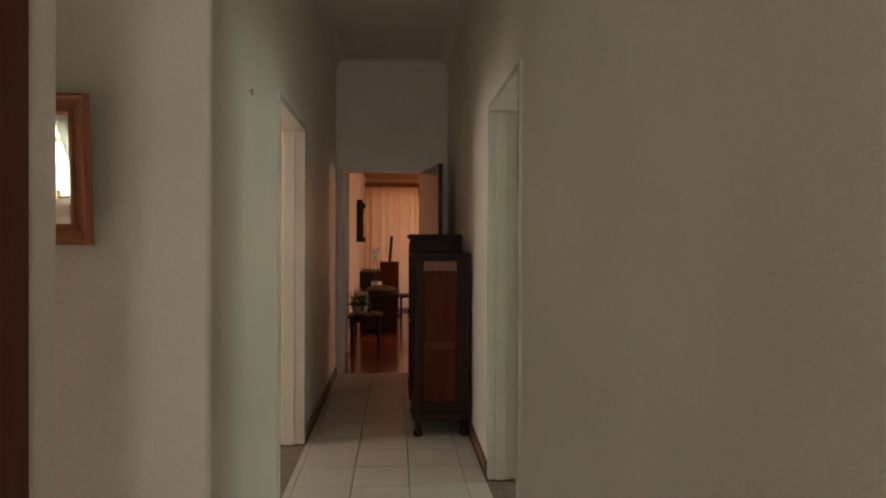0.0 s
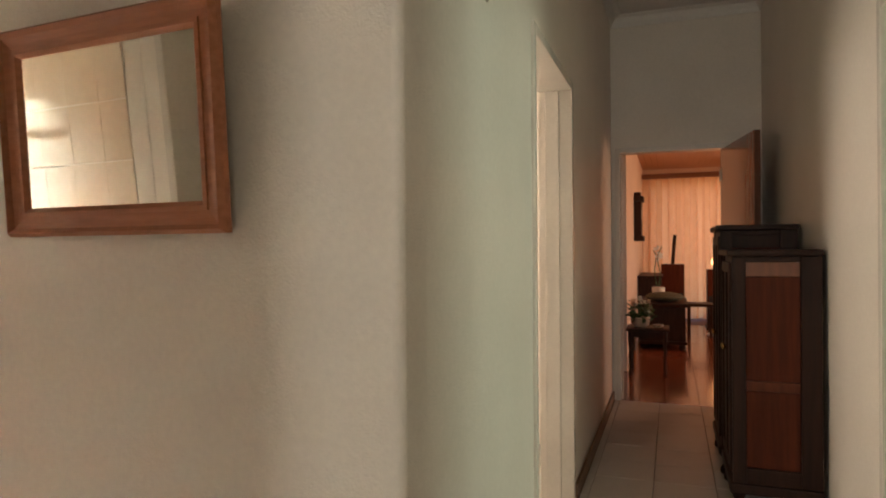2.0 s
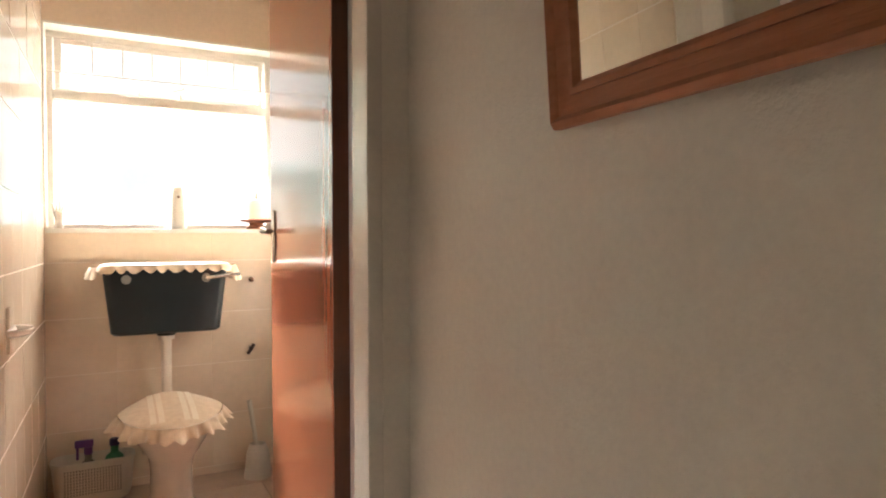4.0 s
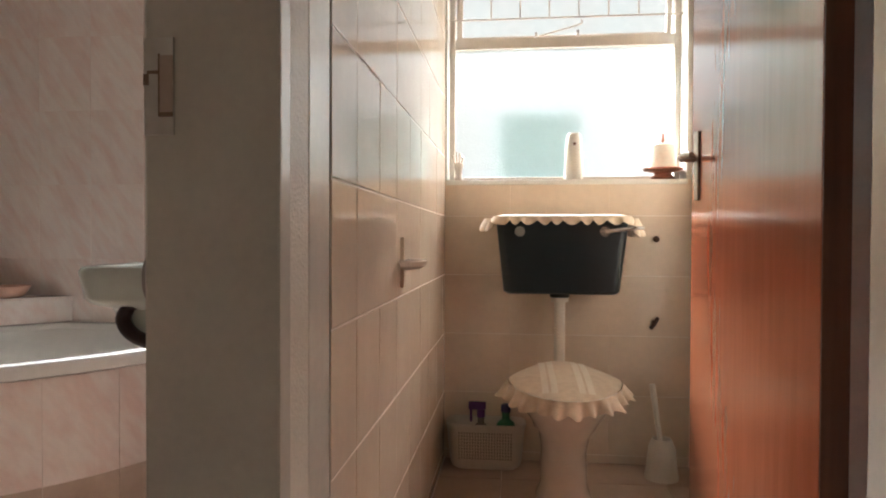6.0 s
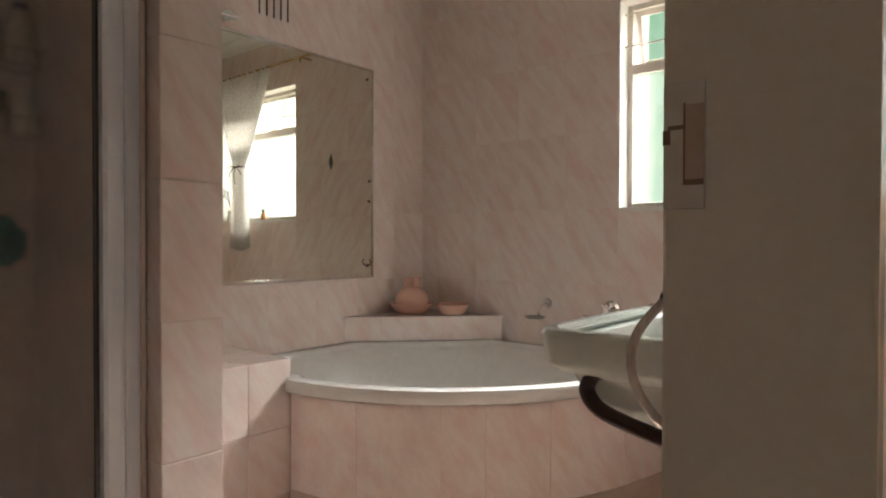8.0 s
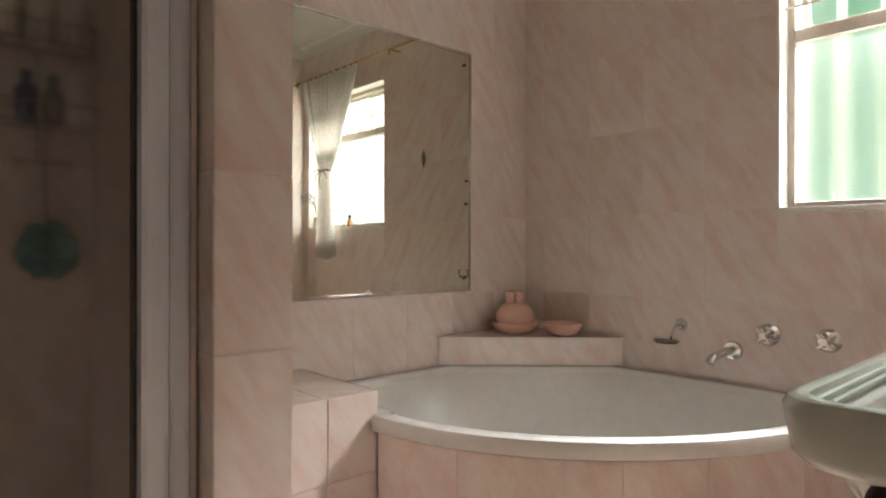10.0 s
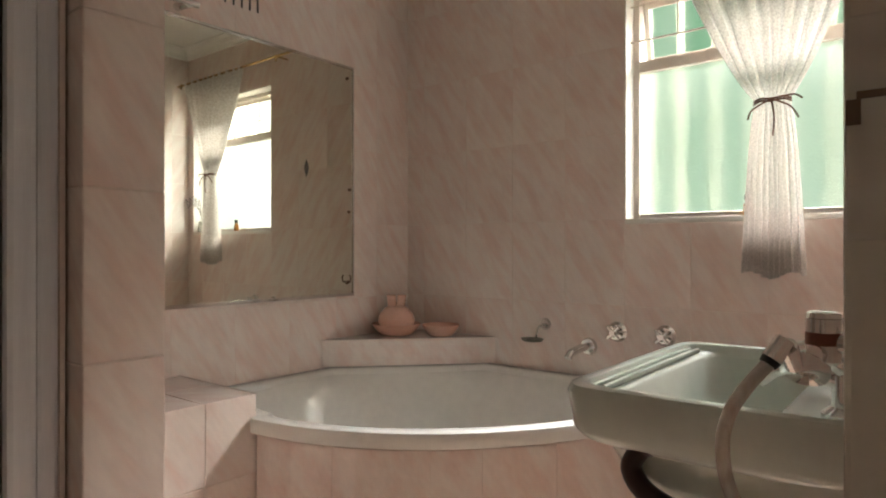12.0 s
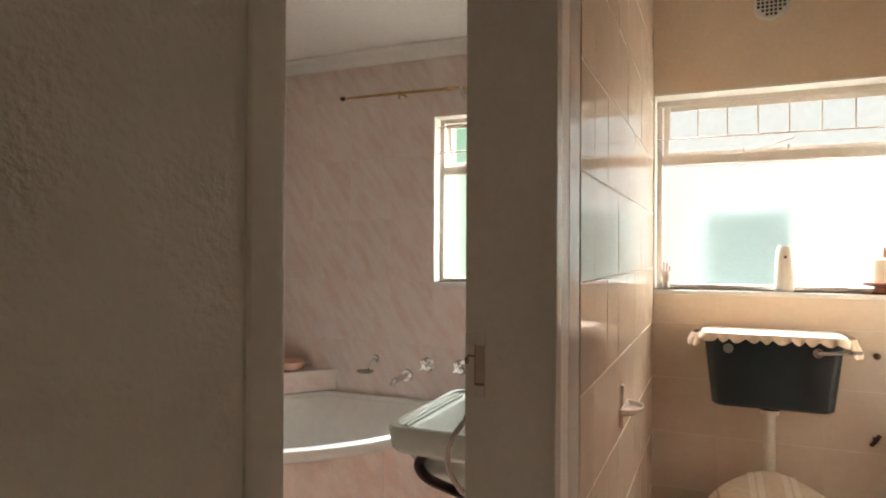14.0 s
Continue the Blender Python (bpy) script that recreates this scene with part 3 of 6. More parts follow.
# rooms to both sides, closed
for nm, x0, x1, y0, y1 in (("east", HE + 0.14, 3.6, 2.2, 5.0), ("west", -3.2, HW - 0.14, 2.80, 5.6)):
    tagged(part("floor_room_" + nm, boxes((x0, x1, y0, y1, -0.1, -0.002)), HALL_TILE), kind="structure")
    tagged(part("ceiling_room_" + nm, boxes((x0, x1, y0, y1, 2.7, 2.8)), CEILING), kind="structure")
    tagged(part("wall_room_%s_south" % nm, boxes((x0, x1, y0 - 0.1, y0, 0, 2.7)), PLASTER), kind="structure")
    tagged(part("wall_room_%s_north" % nm, boxes((x0, x1, y1, y1 + 0.1, 0, 2.7)), PLASTER), kind="structure")
    xo = (x1, x1 + 0.1) if nm == "east" else (x0 - 0.1, x0)
    tagged(part("wall_room_%s_outer" % nm, boxes((*xo, y0 - 0.1, y1 + 0.1, 0, 2.7)), PLASTER), kind="structure")

# ---- structure: toilet and bathroom ----
BW, BS, BN, BE = -4.02, -0.52, 1.565, -1.15      # bathroom: west, south, north, east faces
JOINT = 0.0012                                   # depth of the tile joints
BCZ, TCZ = 2.44, 2.56                            # ceilings
TBX, TSY0, TSY1, TNY = -3.92, 1.738, 1.748, 2.74  # toilet: back, south (near, far), north
SILL, WTOP, TRANS = 1.16, 2.05, 1.765
bath_floor = tagged(part("floor_bath", boxes((BW - 0.05, BE, BS - 0.05, 1.74, -0.12, -0.006)), GROUT), kind="structure")
toilet_floor = tagged(part("floor_toilet", boxes((TBX - 0.05, WF, 1.741, TNY + 0.05, -0.12, -0.006)), GROUT), kind="structure")
wall_bath_west = solid_wall("wall_bath_west", BW - 0.22, BW - JOINT, BS - 0.1, 1.66, 0, 2.7, PINK_GROUT, [(0.615, 1.50, SILL, WTOP)])
wall_bath_south = solid_wall("wall_bath_south", BW - JOINT, BE + 0.1, BS - 0.12, BS - JOINT, 0, 2.7, PINK_GROUT, axis="y")
wall_bath_east = solid_wall("wall_bath_east", BE + JOINT, BE + 0.11, BS - JOINT, 1.571, 0, 2.7, PINK_GROUT)
wall_party = solid_wall("wall_party", BW - JOINT, WB - 0.004, BN + JOINT, 1.700, 0, 2.7, GROUT, axis="y")
wall_toilet_back = solid_wall("wall_toilet_back", TBX - 0.32, TBX - JOINT, 1.715, TNY + 0.1, 0, 2.7, GROUT, [(1.752, 2.725, SILL, 2.035)])
bm = bmesh.new()
skin(bm, [[(WB - 0.004, 1.7005, z), (WB - 0.004, TSY0 - JOINT, z), (TBX - JOINT, TSY1 - JOINT, z), (TBX - JOINT, 1.7005, z)] for z in (0, 2.7)])
wall_toilet_south = tagged(part("wall_toilet_south", bm, GROUT), kind="structure")
wall_toilet_north = solid_wall("wall_toilet_north", TBX - JOINT, WB, TNY + JOINT, TNY + 0.1, 0, 2.7, GROUT, axis="y")
tagged(part("ceiling_bath", boxes((BW - 0.1, BE + 0.1, BS - 0.1, 1.571, BCZ, BCZ + 0.08)), CEILING), kind="structure")
tagged(part("ceiling_toilet", boxes((TBX - 0.1, WB, 1.60, TNY + 0.1, TCZ, TCZ + 0.08)), CEILING), kind="structure")
pier = tagged(part("wall_shower_stub", boxes((-2.306, -2.15, BS - 0.006, 0.324, 0, BCZ)), PINK_GROUT), kind="structure")
bm = bmesh.new()
prof = [(0.004, -0.075), (0.012, -0.07), (0.02, -0.045), (0.04, -0.02), (0.068, -0.012), (0.072, -0.004), (0.004, -0.004)]
for (xa, ya), (xb, yb), (nx, ny) in (((BW, BS), (BW, BN), (1, 0)), ((BW, BS), (-2.31, BS), (0, 1)), ((BW, BN), (BE, BN), (0, -1))):
    skin(bm, [[(xa + nx * d, ya + ny * d, BCZ + z) for d, z in prof], [(xb + nx * d, yb + ny * d, BCZ + z) for d, z in prof]])
tagged(part("cornice_bath", bm, CEILING), kind="structure")
# plain plaster over the toilet window
tagged(part("toilet_lintel_plaster", boxes((TBX - 0.006, TBX + 0.002, 1.75, TNY, 2.04, TCZ)), PEACH_PLASTER), kind="structure")


def steel_window(name, x, y0, y1, z0, z1, mid, open_deg, panes):
    """A steel window: outer frame, transom, frosted lower pane, top-hung vent with a frosted pane, and bars."""
    w = tagged(new(name), kind="structure")
    w.location = (x, (y0 + y1) / 2, z0)
    f = 0.028
    part("window_frame", boxes((x - 0.02, x + 0.02, y0, y0 + f, z0, z1), (x - 0.02, x + 0.02, y1 - f, y1, z0, z1),
                               (x - 0.02, x + 0.02, y0 + f, y1 - f, z0, z0 + 0.02), (x - 0.02, x + 0.02, y0 + f, y1 - f, z1 - f, z1),
                               (x - 0.022, x + 0.022, y0 + f, y1 - f, mid - 0.022, mid + 0.022), bevel=0.003), WINDOW_PAINT, w)
    cuts = [y0 + f + (y1 - y0 - 2 * f) * i / panes for i in range(panes + 1)]
    for a, b in zip(cuts, cuts[1:]):
        p = part("pane", boxes((x - 0.003, x + 0.003, a + 0.001, b - 0.001, z0 + 0.021, mid - 0.023)), FROSTED, w, "frosted patterned glass")
        p.visible_shadow = False
    hinge = Matrix.Translation((x - 0.01, 0, z1 - f)) @ Matrix.Rotation(radians(open_deg), 4, "Y") @ Matrix.Translation((-x + 0.01, 0, -z1 + f))
    bm = boxes((x - 0.022, x, y0 + f + 0.004, y0 + f + 0.026, mid + 0.024, z1 - f - 0.002), (x - 0.022, x, y1 - f - 0.026, y1 - f - 0.004, mid + 0.024, z1 - f - 0.002),
               (x - 0.022, x, y0 + f + 0.026, y1 - f - 0.026, mid + 0.024, mid + 0.044), (x - 0.022, x, y0 + f + 0.026, y1 - f - 0.026, z1 - f - 0.022, z1 - f - 0.002), bevel=0.002)
    bmesh.ops.transform(bm, matrix=hinge, verts=bm.verts)
    vent = part("vent_sash", bm, WINDOW_PAINT, w)
    bm = boxes((x - 0.013, x - 0.009, y0 + f + 0.026, y1 - f - 0.026, mid + 0.044, z1 - f - 0.022))
    bmesh.ops.transform(bm, matrix=hinge, verts=bm.verts)
    p = part("vent_pane", bm, VENT_GLASS, vent, "frosted patterned glass")
    p.visible_shadow = False
    # stay arm of the vent
    bm = bmesh.new()
    yc = (y0 + y1) / 2
    sweep(bm, [(x + 0.03, yc - 0.10, mid + 0.026), (x + 0.032, yc - 0.02, mid + 0.045), (x + 0.03, yc + 0.07, mid + 0.07), (x + 0.02, yc + 0.075, mid + 0.09)], 0.005, 0.004, 8, 4)
    rod(bm, (x + 0.025, yc - 0.115, mid + 0.022), (x + 0.025, yc - 0.115, mid + 0.042), 0.006)
    rod(bm, (x + 0.025, yc + 0.06, mid + 0.022), (x + 0.025, yc + 0.06, mid + 0.046), 0.007)
    part("stay_arm", bm, WINDOW_PAINT, w)
    return w


def bars(name, x, y0, y1, zs, n, zmid0, zmid1, label):
    b = thing(name, (x, (y0 + y1) / 2, zs[0]), label, "burglar bars")
    for z in zs:
        bm = bmesh.new()
        rod(bm, (x, y0, z), (x, y1, z), 0.0042, seg=8)
        part("rail", bm, WINDOW_PAINT, b)
    for k in range(n):
        y = y0 + (y1 - y0) * (k + 0.5) / n
        bm = bmesh.new()
        rod(bm, (x, y, zmid0), (x, y, zmid1), 0.0034, seg=8)
        part("bar", bm, WINDOW_PAINT, b)
    return b


steel_window("window_toilet", TBX - 0.13, 1.752, 2.725, SILL + 0.002, 2.035, TRANS - 0.012, 6, 1)
bars("window_bars", TBX - 0.075, 1.752, 2.725, (1.845, 1.995), 8, 1.845, 1.995, "thin painted steel bars inside the vent of the toilet window")
steel_window("window_bath", BW - 0.10, 0.615, 1.50, SILL + 0.002, WTOP, TRANS, 14, 1)
bars("window_bars", BW - 0.05, 0.615, 1.50, (1.86, 2.0), 7, 1.86, 2.0, "thin painted steel bars inside the vent of the bathroom window")
# plastered reveals and sills
for nm, x0, x1, y0, y1, top in (("bath", BW - 0.222, BW + 0.002, 0.615, 1.50, WTOP), ("toilet", TBX - 0.322, TBX + 0.004, 1.752, 2.725, 2.035)):
    tagged(part("window_sill_" + nm, boxes((x0, x1, y0, y1, SILL - 0.02, SILL), bevel=0.002), WHITE_PAINT), kind="structure")
    tagged(part("window_reveal_" + nm, boxes((x0, x1 - 0.004, y0 - 0.012, y0 + 0.004, SILL + 0.001, top), (x0, x1 - 0.004, y1 - 0.004, y1 + 0.012, SILL + 0.001, top),
                                             (x0, x1 - 0.004, y0 + 0.005, y1 - 0.005, top - 0.004, top + 0.01)), WHITE_PAINT), kind="structure")

# outside: ground, painted steel palings, glowing distance
tagged(part("ground", boxes((-60, -4.30, -60, 60, -0.4, -0.25)), mat("ground_earth", (0.16, 0.14, 0.09), (0.09, 0.11, 0.05), 0.9, scale=2, fine=20)), kind="structure")
PALING = mat("weathered_paling_paint", (0.55, 0.60, 0.50), (0.46, 0.52, 0.42), 0.6, scale=8, fine=60)
fence = thing("palisade", (-4.5, 1.0, -0.25), "weathered pale green steel palings outside the bathroom window", "fence")
for k in range(9):
    part("paling", boxes((-4.50, -4.48, 0.52 + k * 0.145, 0.547 + k * 0.145, -0.25, 2.4), bevel=0.003), PALING, fence)
for z in (0.9, 2.3):
    part("rail", boxes((-4.522, -4.502, 0.5, 1.72, z, z + 0.03)), WHITE_PAINT, fence)
tagged(part("backdrop_garden", boxes((-6.02, -6.0, -4.0, 1.42, -0.3, 4.2)), GARDEN), kind="structure")
tagged(part("backdrop_yard", boxes((-6.02, -6.0, 1.42, 7.0, -0.3, 4.2)), YARD), kind="structure")
tagged(part("tank_outside", boxes((-4.80, -4.46, 1.955, 2.37, -0.25, 1.56), bevel=0.05), mat("grey_tank", (0.24, 0.34, 0.35), (0.20, 0.29, 0.30), 0.5)), "grey-blue plastic water tank in the yard", "water tank")

# ---- lounge beyond the hall ----
LY0, LX0, LX1, LZ = HEND + 0.11, -0.61, 3.6, 2.62
lounge_floor = tagged(part("floor_lounge", boxes((-3.0, LX1, LY0 - 0.11, 13.9, -0.12, -0.012)), mat("parquet_bed", (0.10, 0.035, 0.018), None, 0.5)), kind="structure")
solid_wall("wall_lounge_west", LX0 - 0.12, LX0, 8.28, 13.9, 0, 3.2, LOUNGE_WALL)
tagged(part("wall_lounge_west_jamb", boxes((LX0 - 0.13, LX0 + 0.05, 8.235, 8.275, 0, 2.4), bevel=0.004), WHITE_PAINT), kind="structure")
solid_wall("wall_lounge_passage", -3.0, -2.9, LY0, 8.4, 0, 3.2, LOUNGE_WALL)
solid_wall("wall_lounge_passage_north", -3.0, LX0 - 0.12, 8.3, 8.4, 0, 3.2, LOUNGE_WALL, axis="y")
solid_wall("wall_lounge_south_west", -3.0, HW - 0.14, LY0 - 0.11, LY0, 0, 3.2, LOUNGE_WALL, axis="y")
solid_wall("wall_lounge_south_east", HE + 0.14, LX1, LY0 - 0.11, LY0, 0, 3.2, LOUNGE_WALL, axis="y")
solid_wall("wall_lounge_east", LX1, LX1 + 0.1, LY0 - 0.11, 13.9, 0, 3.2, LOUNGE_WALL, [(9.2, 10.8, 0.9, 2.1)])
solid_wall("wall_lounge_north", LX0 - 0.12, LX1 + 0.1, 13.45, 13.57, 0, 3.2, LOUNGE_WALL, [(-0.45, 2.4, 0.1, 2.4)], axis="y")
tagged(part("ceiling_lounge", boxes((-3.0, LX1, LY0, 13.57, LZ + 0.02, LZ + 0.1)), CEIL_WOOD), kind="structure")
bm = bmesh.new()
x = LX0
while x < 2.2:
    box(bm, x + 0.002, x + 0.088, LY0, 13.44, LZ, LZ + 0.018)
    x += 0.09
tagged(part("ceiling_boards", bm, CEIL_WOOD), kind="structure")
tagged(part("pelmet_beam", boxes((LX0, LX1, 13.05, 13.16, 2.42, 2.50), bevel=0.006), mat("dark_beam_wood", (0.20, 0.08, 0.035), None, 0.4, scale=5, fine=30, stretch=(0.5, 8, 8))), kind="structure")
# curtain with soft folds
cur = thing("lounge_curtain", (0.6, 13.2, 0.02), "full-length warm beige curtain glowing in front of the window", "curtain")
bm = bmesh.new()
n = 240
loops = []
for s in (0, 1):
    for z in (0.03, 1.2, 2.43):
        loops.append([(-0.62 + 3.2 * k / n, 13.22 + 0.035 * math.sin(k * 0.55 + 0.6 * math.sin(k * 0.13)) + 0.012 * math.sin(k * 1.3) + s * 0.004, z) for k in range(n + 1)])
skin(bm, loops[:3], False, (False, False))
part("cloth", bm, CURTAIN, cur, smooth=True)
bm = bmesh.new()
rod(bm, (-0.62, 13.19, 2.45), (2.6, 13.19, 2.45), 0.012)
part("rail", bm, BRASS, cur)

# wall clock
ck = thing("wall_clock", (LX0, 10.6, 1.35), "dark carved wooden wall clock on the lounge wall", "clock")
part("case", boxes((LX0 + 0.002, LX0 + 0.10, 10.47, 10.73, 1.40, 1.86), bevel=0.01), DARK_WOOD, ck)
part("crown", boxes((LX0 + 0.002, LX0 + 0.13, 10.43, 10.77, 1.86, 1.93), (LX0 + 0.002, LX0 + 0.09, 10.53, 10.67, 1.93, 1.99), bevel=0.012), DARK_WOOD, ck)
part("foot", boxes((LX0 + 0.002, LX0 + 0.13, 10.43, 10.77, 1.33, 1.40), bevel=0.012), DARK_WOOD, ck)
bm = bmesh.new()
rod(bm, (LX0 + 0.10, 10.6, 1.70), (LX0 + 0.108, 10.6, 1.70), 0.085, seg=24)
part("dial", bm, LABEL_PAPER, ck)


def turned_leg(bm, x, y, z0, z1, r):
    h = z1 - z0
    lathe(bm, (x, y, z0), [(r * 0.9, 0), (r * 1.1, h * 0.04), (r * 0.55, h * 0.12), (r * 0.6, h * 0.3), (r * 0.95, h * 0.45), (r * 0.6, h * 0.55), (r, h * 0.75), (r * 1.1, h)], 10)


# plant table with a flowering pot
tb = thing("plant_table", (-0.36, 8.22, 0), "small dark iron-and-wood side table by the lounge door", "side table")
part("tabletop", boxes((-0.56, -0.16, 8.02, 8.42, 0.43, 0.455), bevel=0.006), DARK_WOOD, tb)
part("apron", boxes((-0.53, -0.19, 8.05, 8.07, 0.37, 0.43), (-0.53, -0.19, 8.37, 8.39, 0.37, 0.43), (-0.53, -0.51, 8.07, 8.37, 0.37, 0.43), (-0.21, -0.19, 8.07, 8.37, 0.37, 0.43)), DARK_WOOD, tb)
for lx in (-0.52, -0.20):
    for ly in (8.06, 8.38):
        bm = bmesh.new()
        turned_leg(bm, lx, ly, 0.0, 0.43, 0.02)
        part("leg", bm, DARK_WOOD, tb, smooth=True)
pl = thing("potted_flower", (-0.43, 8.2, 0.456), "white-flowering green plant in a pale stone pot on the side table", "potted plant")
bm = bmesh.new()
lathe(bm, (-0.43, 8.2, 0.457), [(0.055, 0), (0.085, 0.03), (0.095, 0.09), (0.088, 0.10), (0.082, 0.09)], 20)
part("pot", bm, POT, pl, smooth=True)
bm = bmesh.new()
for k in range(90):
    a, r = random.uniform(0, 6.28), random.uniform(0.02, 0.13)
    c = Vector((-0.43 + r * math.cos(a), 8.2 + r * math.sin(a), 0.56 + random.uniform(0, 0.16) - r * 0.3))
    t = Matrix.Translation(c) @ Euler((random.uniform(-1, 1), random.uniform(-1, 1), a)).to_matrix().to_4x4()
    bmesh.ops.create_circle(bm, cap_ends=True, segments=6, radius=0.026, matrix=t @ Matrix.Diagonal((1.5, 0.7, 1, 1)))
tagged(part("leaves", bm, LEAF, pl), kind="stuff")
bm = bmesh.new()
for k in range(34):
    a, r = random.uniform(0, 6.28), random.uniform(0.0, 0.12)
    ball(bm, (-0.43 + r * math.cos(a), 8.2 + r * math.sin(a), 0.70 + random.uniform(0, 0.06) - r * 0.35), 0.013, (1, 1, 0.6), 6)
tagged(part("flowers", bm, PETAL, pl), kind="stuff")
bm = bmesh.new()
lathe(bm, (-0.26, 8.16, 0.456), [(0.02, 0), (0.05, 0.01), (0.055, 0.035), (0.05, 0.035), (0.045, 0.015)], 18)
tagged(part("glass_bowl", bm, CLEAR_PLASTIC, smooth=True), "small clear glass bowl on the side table", "bowl")

# dark chest with cushion and orchid
ch = thing("wagon_chest", (-0.2, 9.95, 0), "dark low wooden chest on bun feet in the lounge", "chest")
part("body", boxes((-0.50, 0.02, 9.72, 10.75, 0.10, 0.52), bevel=0.012), DARK_WOOD, ch)
part("lid", boxes((-0.52, 0.05, 9.68, 10.79, 0.52, 0.565), bevel=0.01), DARK_WOOD, ch)
part("plinth", boxes((-0.51, 0.04, 9.70, 10.77, 0.07, 0.11), bevel=0.01), DARK_WOOD, ch)
for lx in (-0.46, -0.02):
    for ly in (9.76, 10.7):
        bm = bmesh.new()
        ball(bm, (lx, ly, 0.035), 0.045, (1, 1, 0.78), 14)
        part("foot", bm, DARK_WOOD, ch, smooth=True)
bm = bmesh.new()
ball(bm, (-0.22, 10.05, 0.625), 0.21, (1.1, 1.2, 0.28), 18)
tagged(part("cushion", bm, OLIVE, smooth=True), "dull olive cushion lying on the dark chest", "cushion")
orch = thing("orchid", (-0.30, 10.5, 0.566), "tall orchid in a white pot on the dark chest", "potted plant")
bm = bmesh.new()
lathe(bm, (-0.30, 10.5, 0.566), [(0.05, 0), (0.075, 0.06), (0.085, 0.15), (0.078, 0.15)], 18)
part("pot", bm, PETAL, orch, smooth=True)
bm = bmesh.new()
sweep(bm, [(-0.30, 10.5, 0.70), (-0.28, 10.5, 0.9), (-0.31, 10.5, 1.1), (-0.26, 10.5, 1.25)], 0.006)
sweep(bm, [(-0.31, 10.52, 0.70), (-0.35, 10.52, 0.9), (-0.33, 10.52, 1.12), (-0.36, 10.52, 1.2)], 0.006)
part("stems", bm, LEAF, orch)
bm = bmesh.new()
for k in range(12):
    ball(bm, (-0.3 + random.uniform(-0.07, 0.07), 10.5 + random.uniform(-0.04, 0.04), random.uniform(1.05, 1.3)), 0.02, (1, 0.5, 1), 8)
tagged(part("blooms", bm, PETAL, orch), kind="stuff")

# wooden loudspeakers, sideboard and lamp against the curtain
def speaker(x, y, label, w=0.3, h=0.95):
    sp = thing("loudspeaker", (x, y, 0), label, "loudspeaker", "tall wooden loudspeakers")
    part("cabinet", boxes((x - w / 2, x + w / 2, y - 0.17, y + 0.17, 0.02, h), bevel=0.008), RED_WOOD, sp)
    part("grille", boxes((x - w / 2 + 0.02, x + w / 2 - 0.02, y - 0.185, y - 0.172, 0.08, h * 0.55), bevel=0.004), BLACK_RUBBER, sp, "black cloth grille")
    part("base", boxes((x - w / 2 - 0.02, x + w / 2 + 0.02, y - 0.19, y + 0.19, 0, 0.02)), DARK_WOOD, sp)


speaker(-0.12, 12.2, "tall red-brown wooden loudspeaker before the curtain", 0.34, 0.98)
speaker(0.55, 12.3, "tall red-brown wooden loudspeaker beside the table lamp", 0.34, 0.90)
sb = thing("sideboard", (-0.42, 11.8, 0), "dark low wooden sideboard along the lounge wall", "sideboard")
part("body", boxes((-0.60, -0.28, 11.3, 12.6, 0.12, 0.80), bevel=0.008), DARK_WOOD, sb)
part("top", boxes((-0.605, -0.26, 11.28, 12.62, 0.80, 0.83), bevel=0.005), DARK_WOOD, sb)
for lx in (-0.575, -0.31):
    for ly in (11.33, 12.57):
        part("leg", boxes((lx - 0.02, lx + 0.02, ly - 0.02, ly + 0.02, 0, 0.12)), DARK_WOOD, sb)
bm = bmesh.new()
sweep(bm, [(-0.16, 12.75, 0.0), (-0.13, 12.78, 0.8), (-0.08, 12.82, 1.45)], 0.028, 0.012, 8)
tagged(part("digging_stick", bm, DARK_WOOD), "dark carved wooden stick leaning before the curtain", "stick")
tl = thing("table_lamp", (0.52, 12.3, 0.901), "small lit orange lamp on the wooden loudspeaker", "lamp")
bm = bmesh.new()
lathe(bm, (0.52, 12.3, 0.901), [(0.05, 0), (0.05, 0.012), (0.012, 0.02), (0.012, 0.06)], 16)
part("foot", bm, BRASS, tl, smooth=True)
bm = bmesh.new()
lathe(bm, (0.52, 12.3, 0.96), [(0.06, 0), (0.075, 0.04), (0.06, 0.1), (0.03, 0.13)], 16)
part("shade", bm, SHADE, tl, "glowing orange shade", True)
ct = thing("coffee_table", (0.22, 11.2, 0), "low dark wooden stool in the lounge", "stool")
part("seat", boxes((0.06, 0.40, 11.0, 11.4, 0.42, 0.46), bevel=0.006), DARK_WOOD, ct)
for lx in (0.09, 0.37):
    for ly in (11.03, 11.37):
        part("leg", boxes((lx - 0.018, lx + 0.018, ly - 0.018, ly + 0.018, 0, 0.42)), DARK_WOOD, ct)
bm = bmesh.new()
lathe(bm, (0.62, 11.3, 0.003), [(0.28, 0), (0.30, 0.01), (0.27, 0.022), (0.1, 0.025)], 24, (1, 0.8))
tagged(part("sheepskin_rug", bm, PETAL, smooth=True), "small white sheepskin rug on the parquet", "rug")


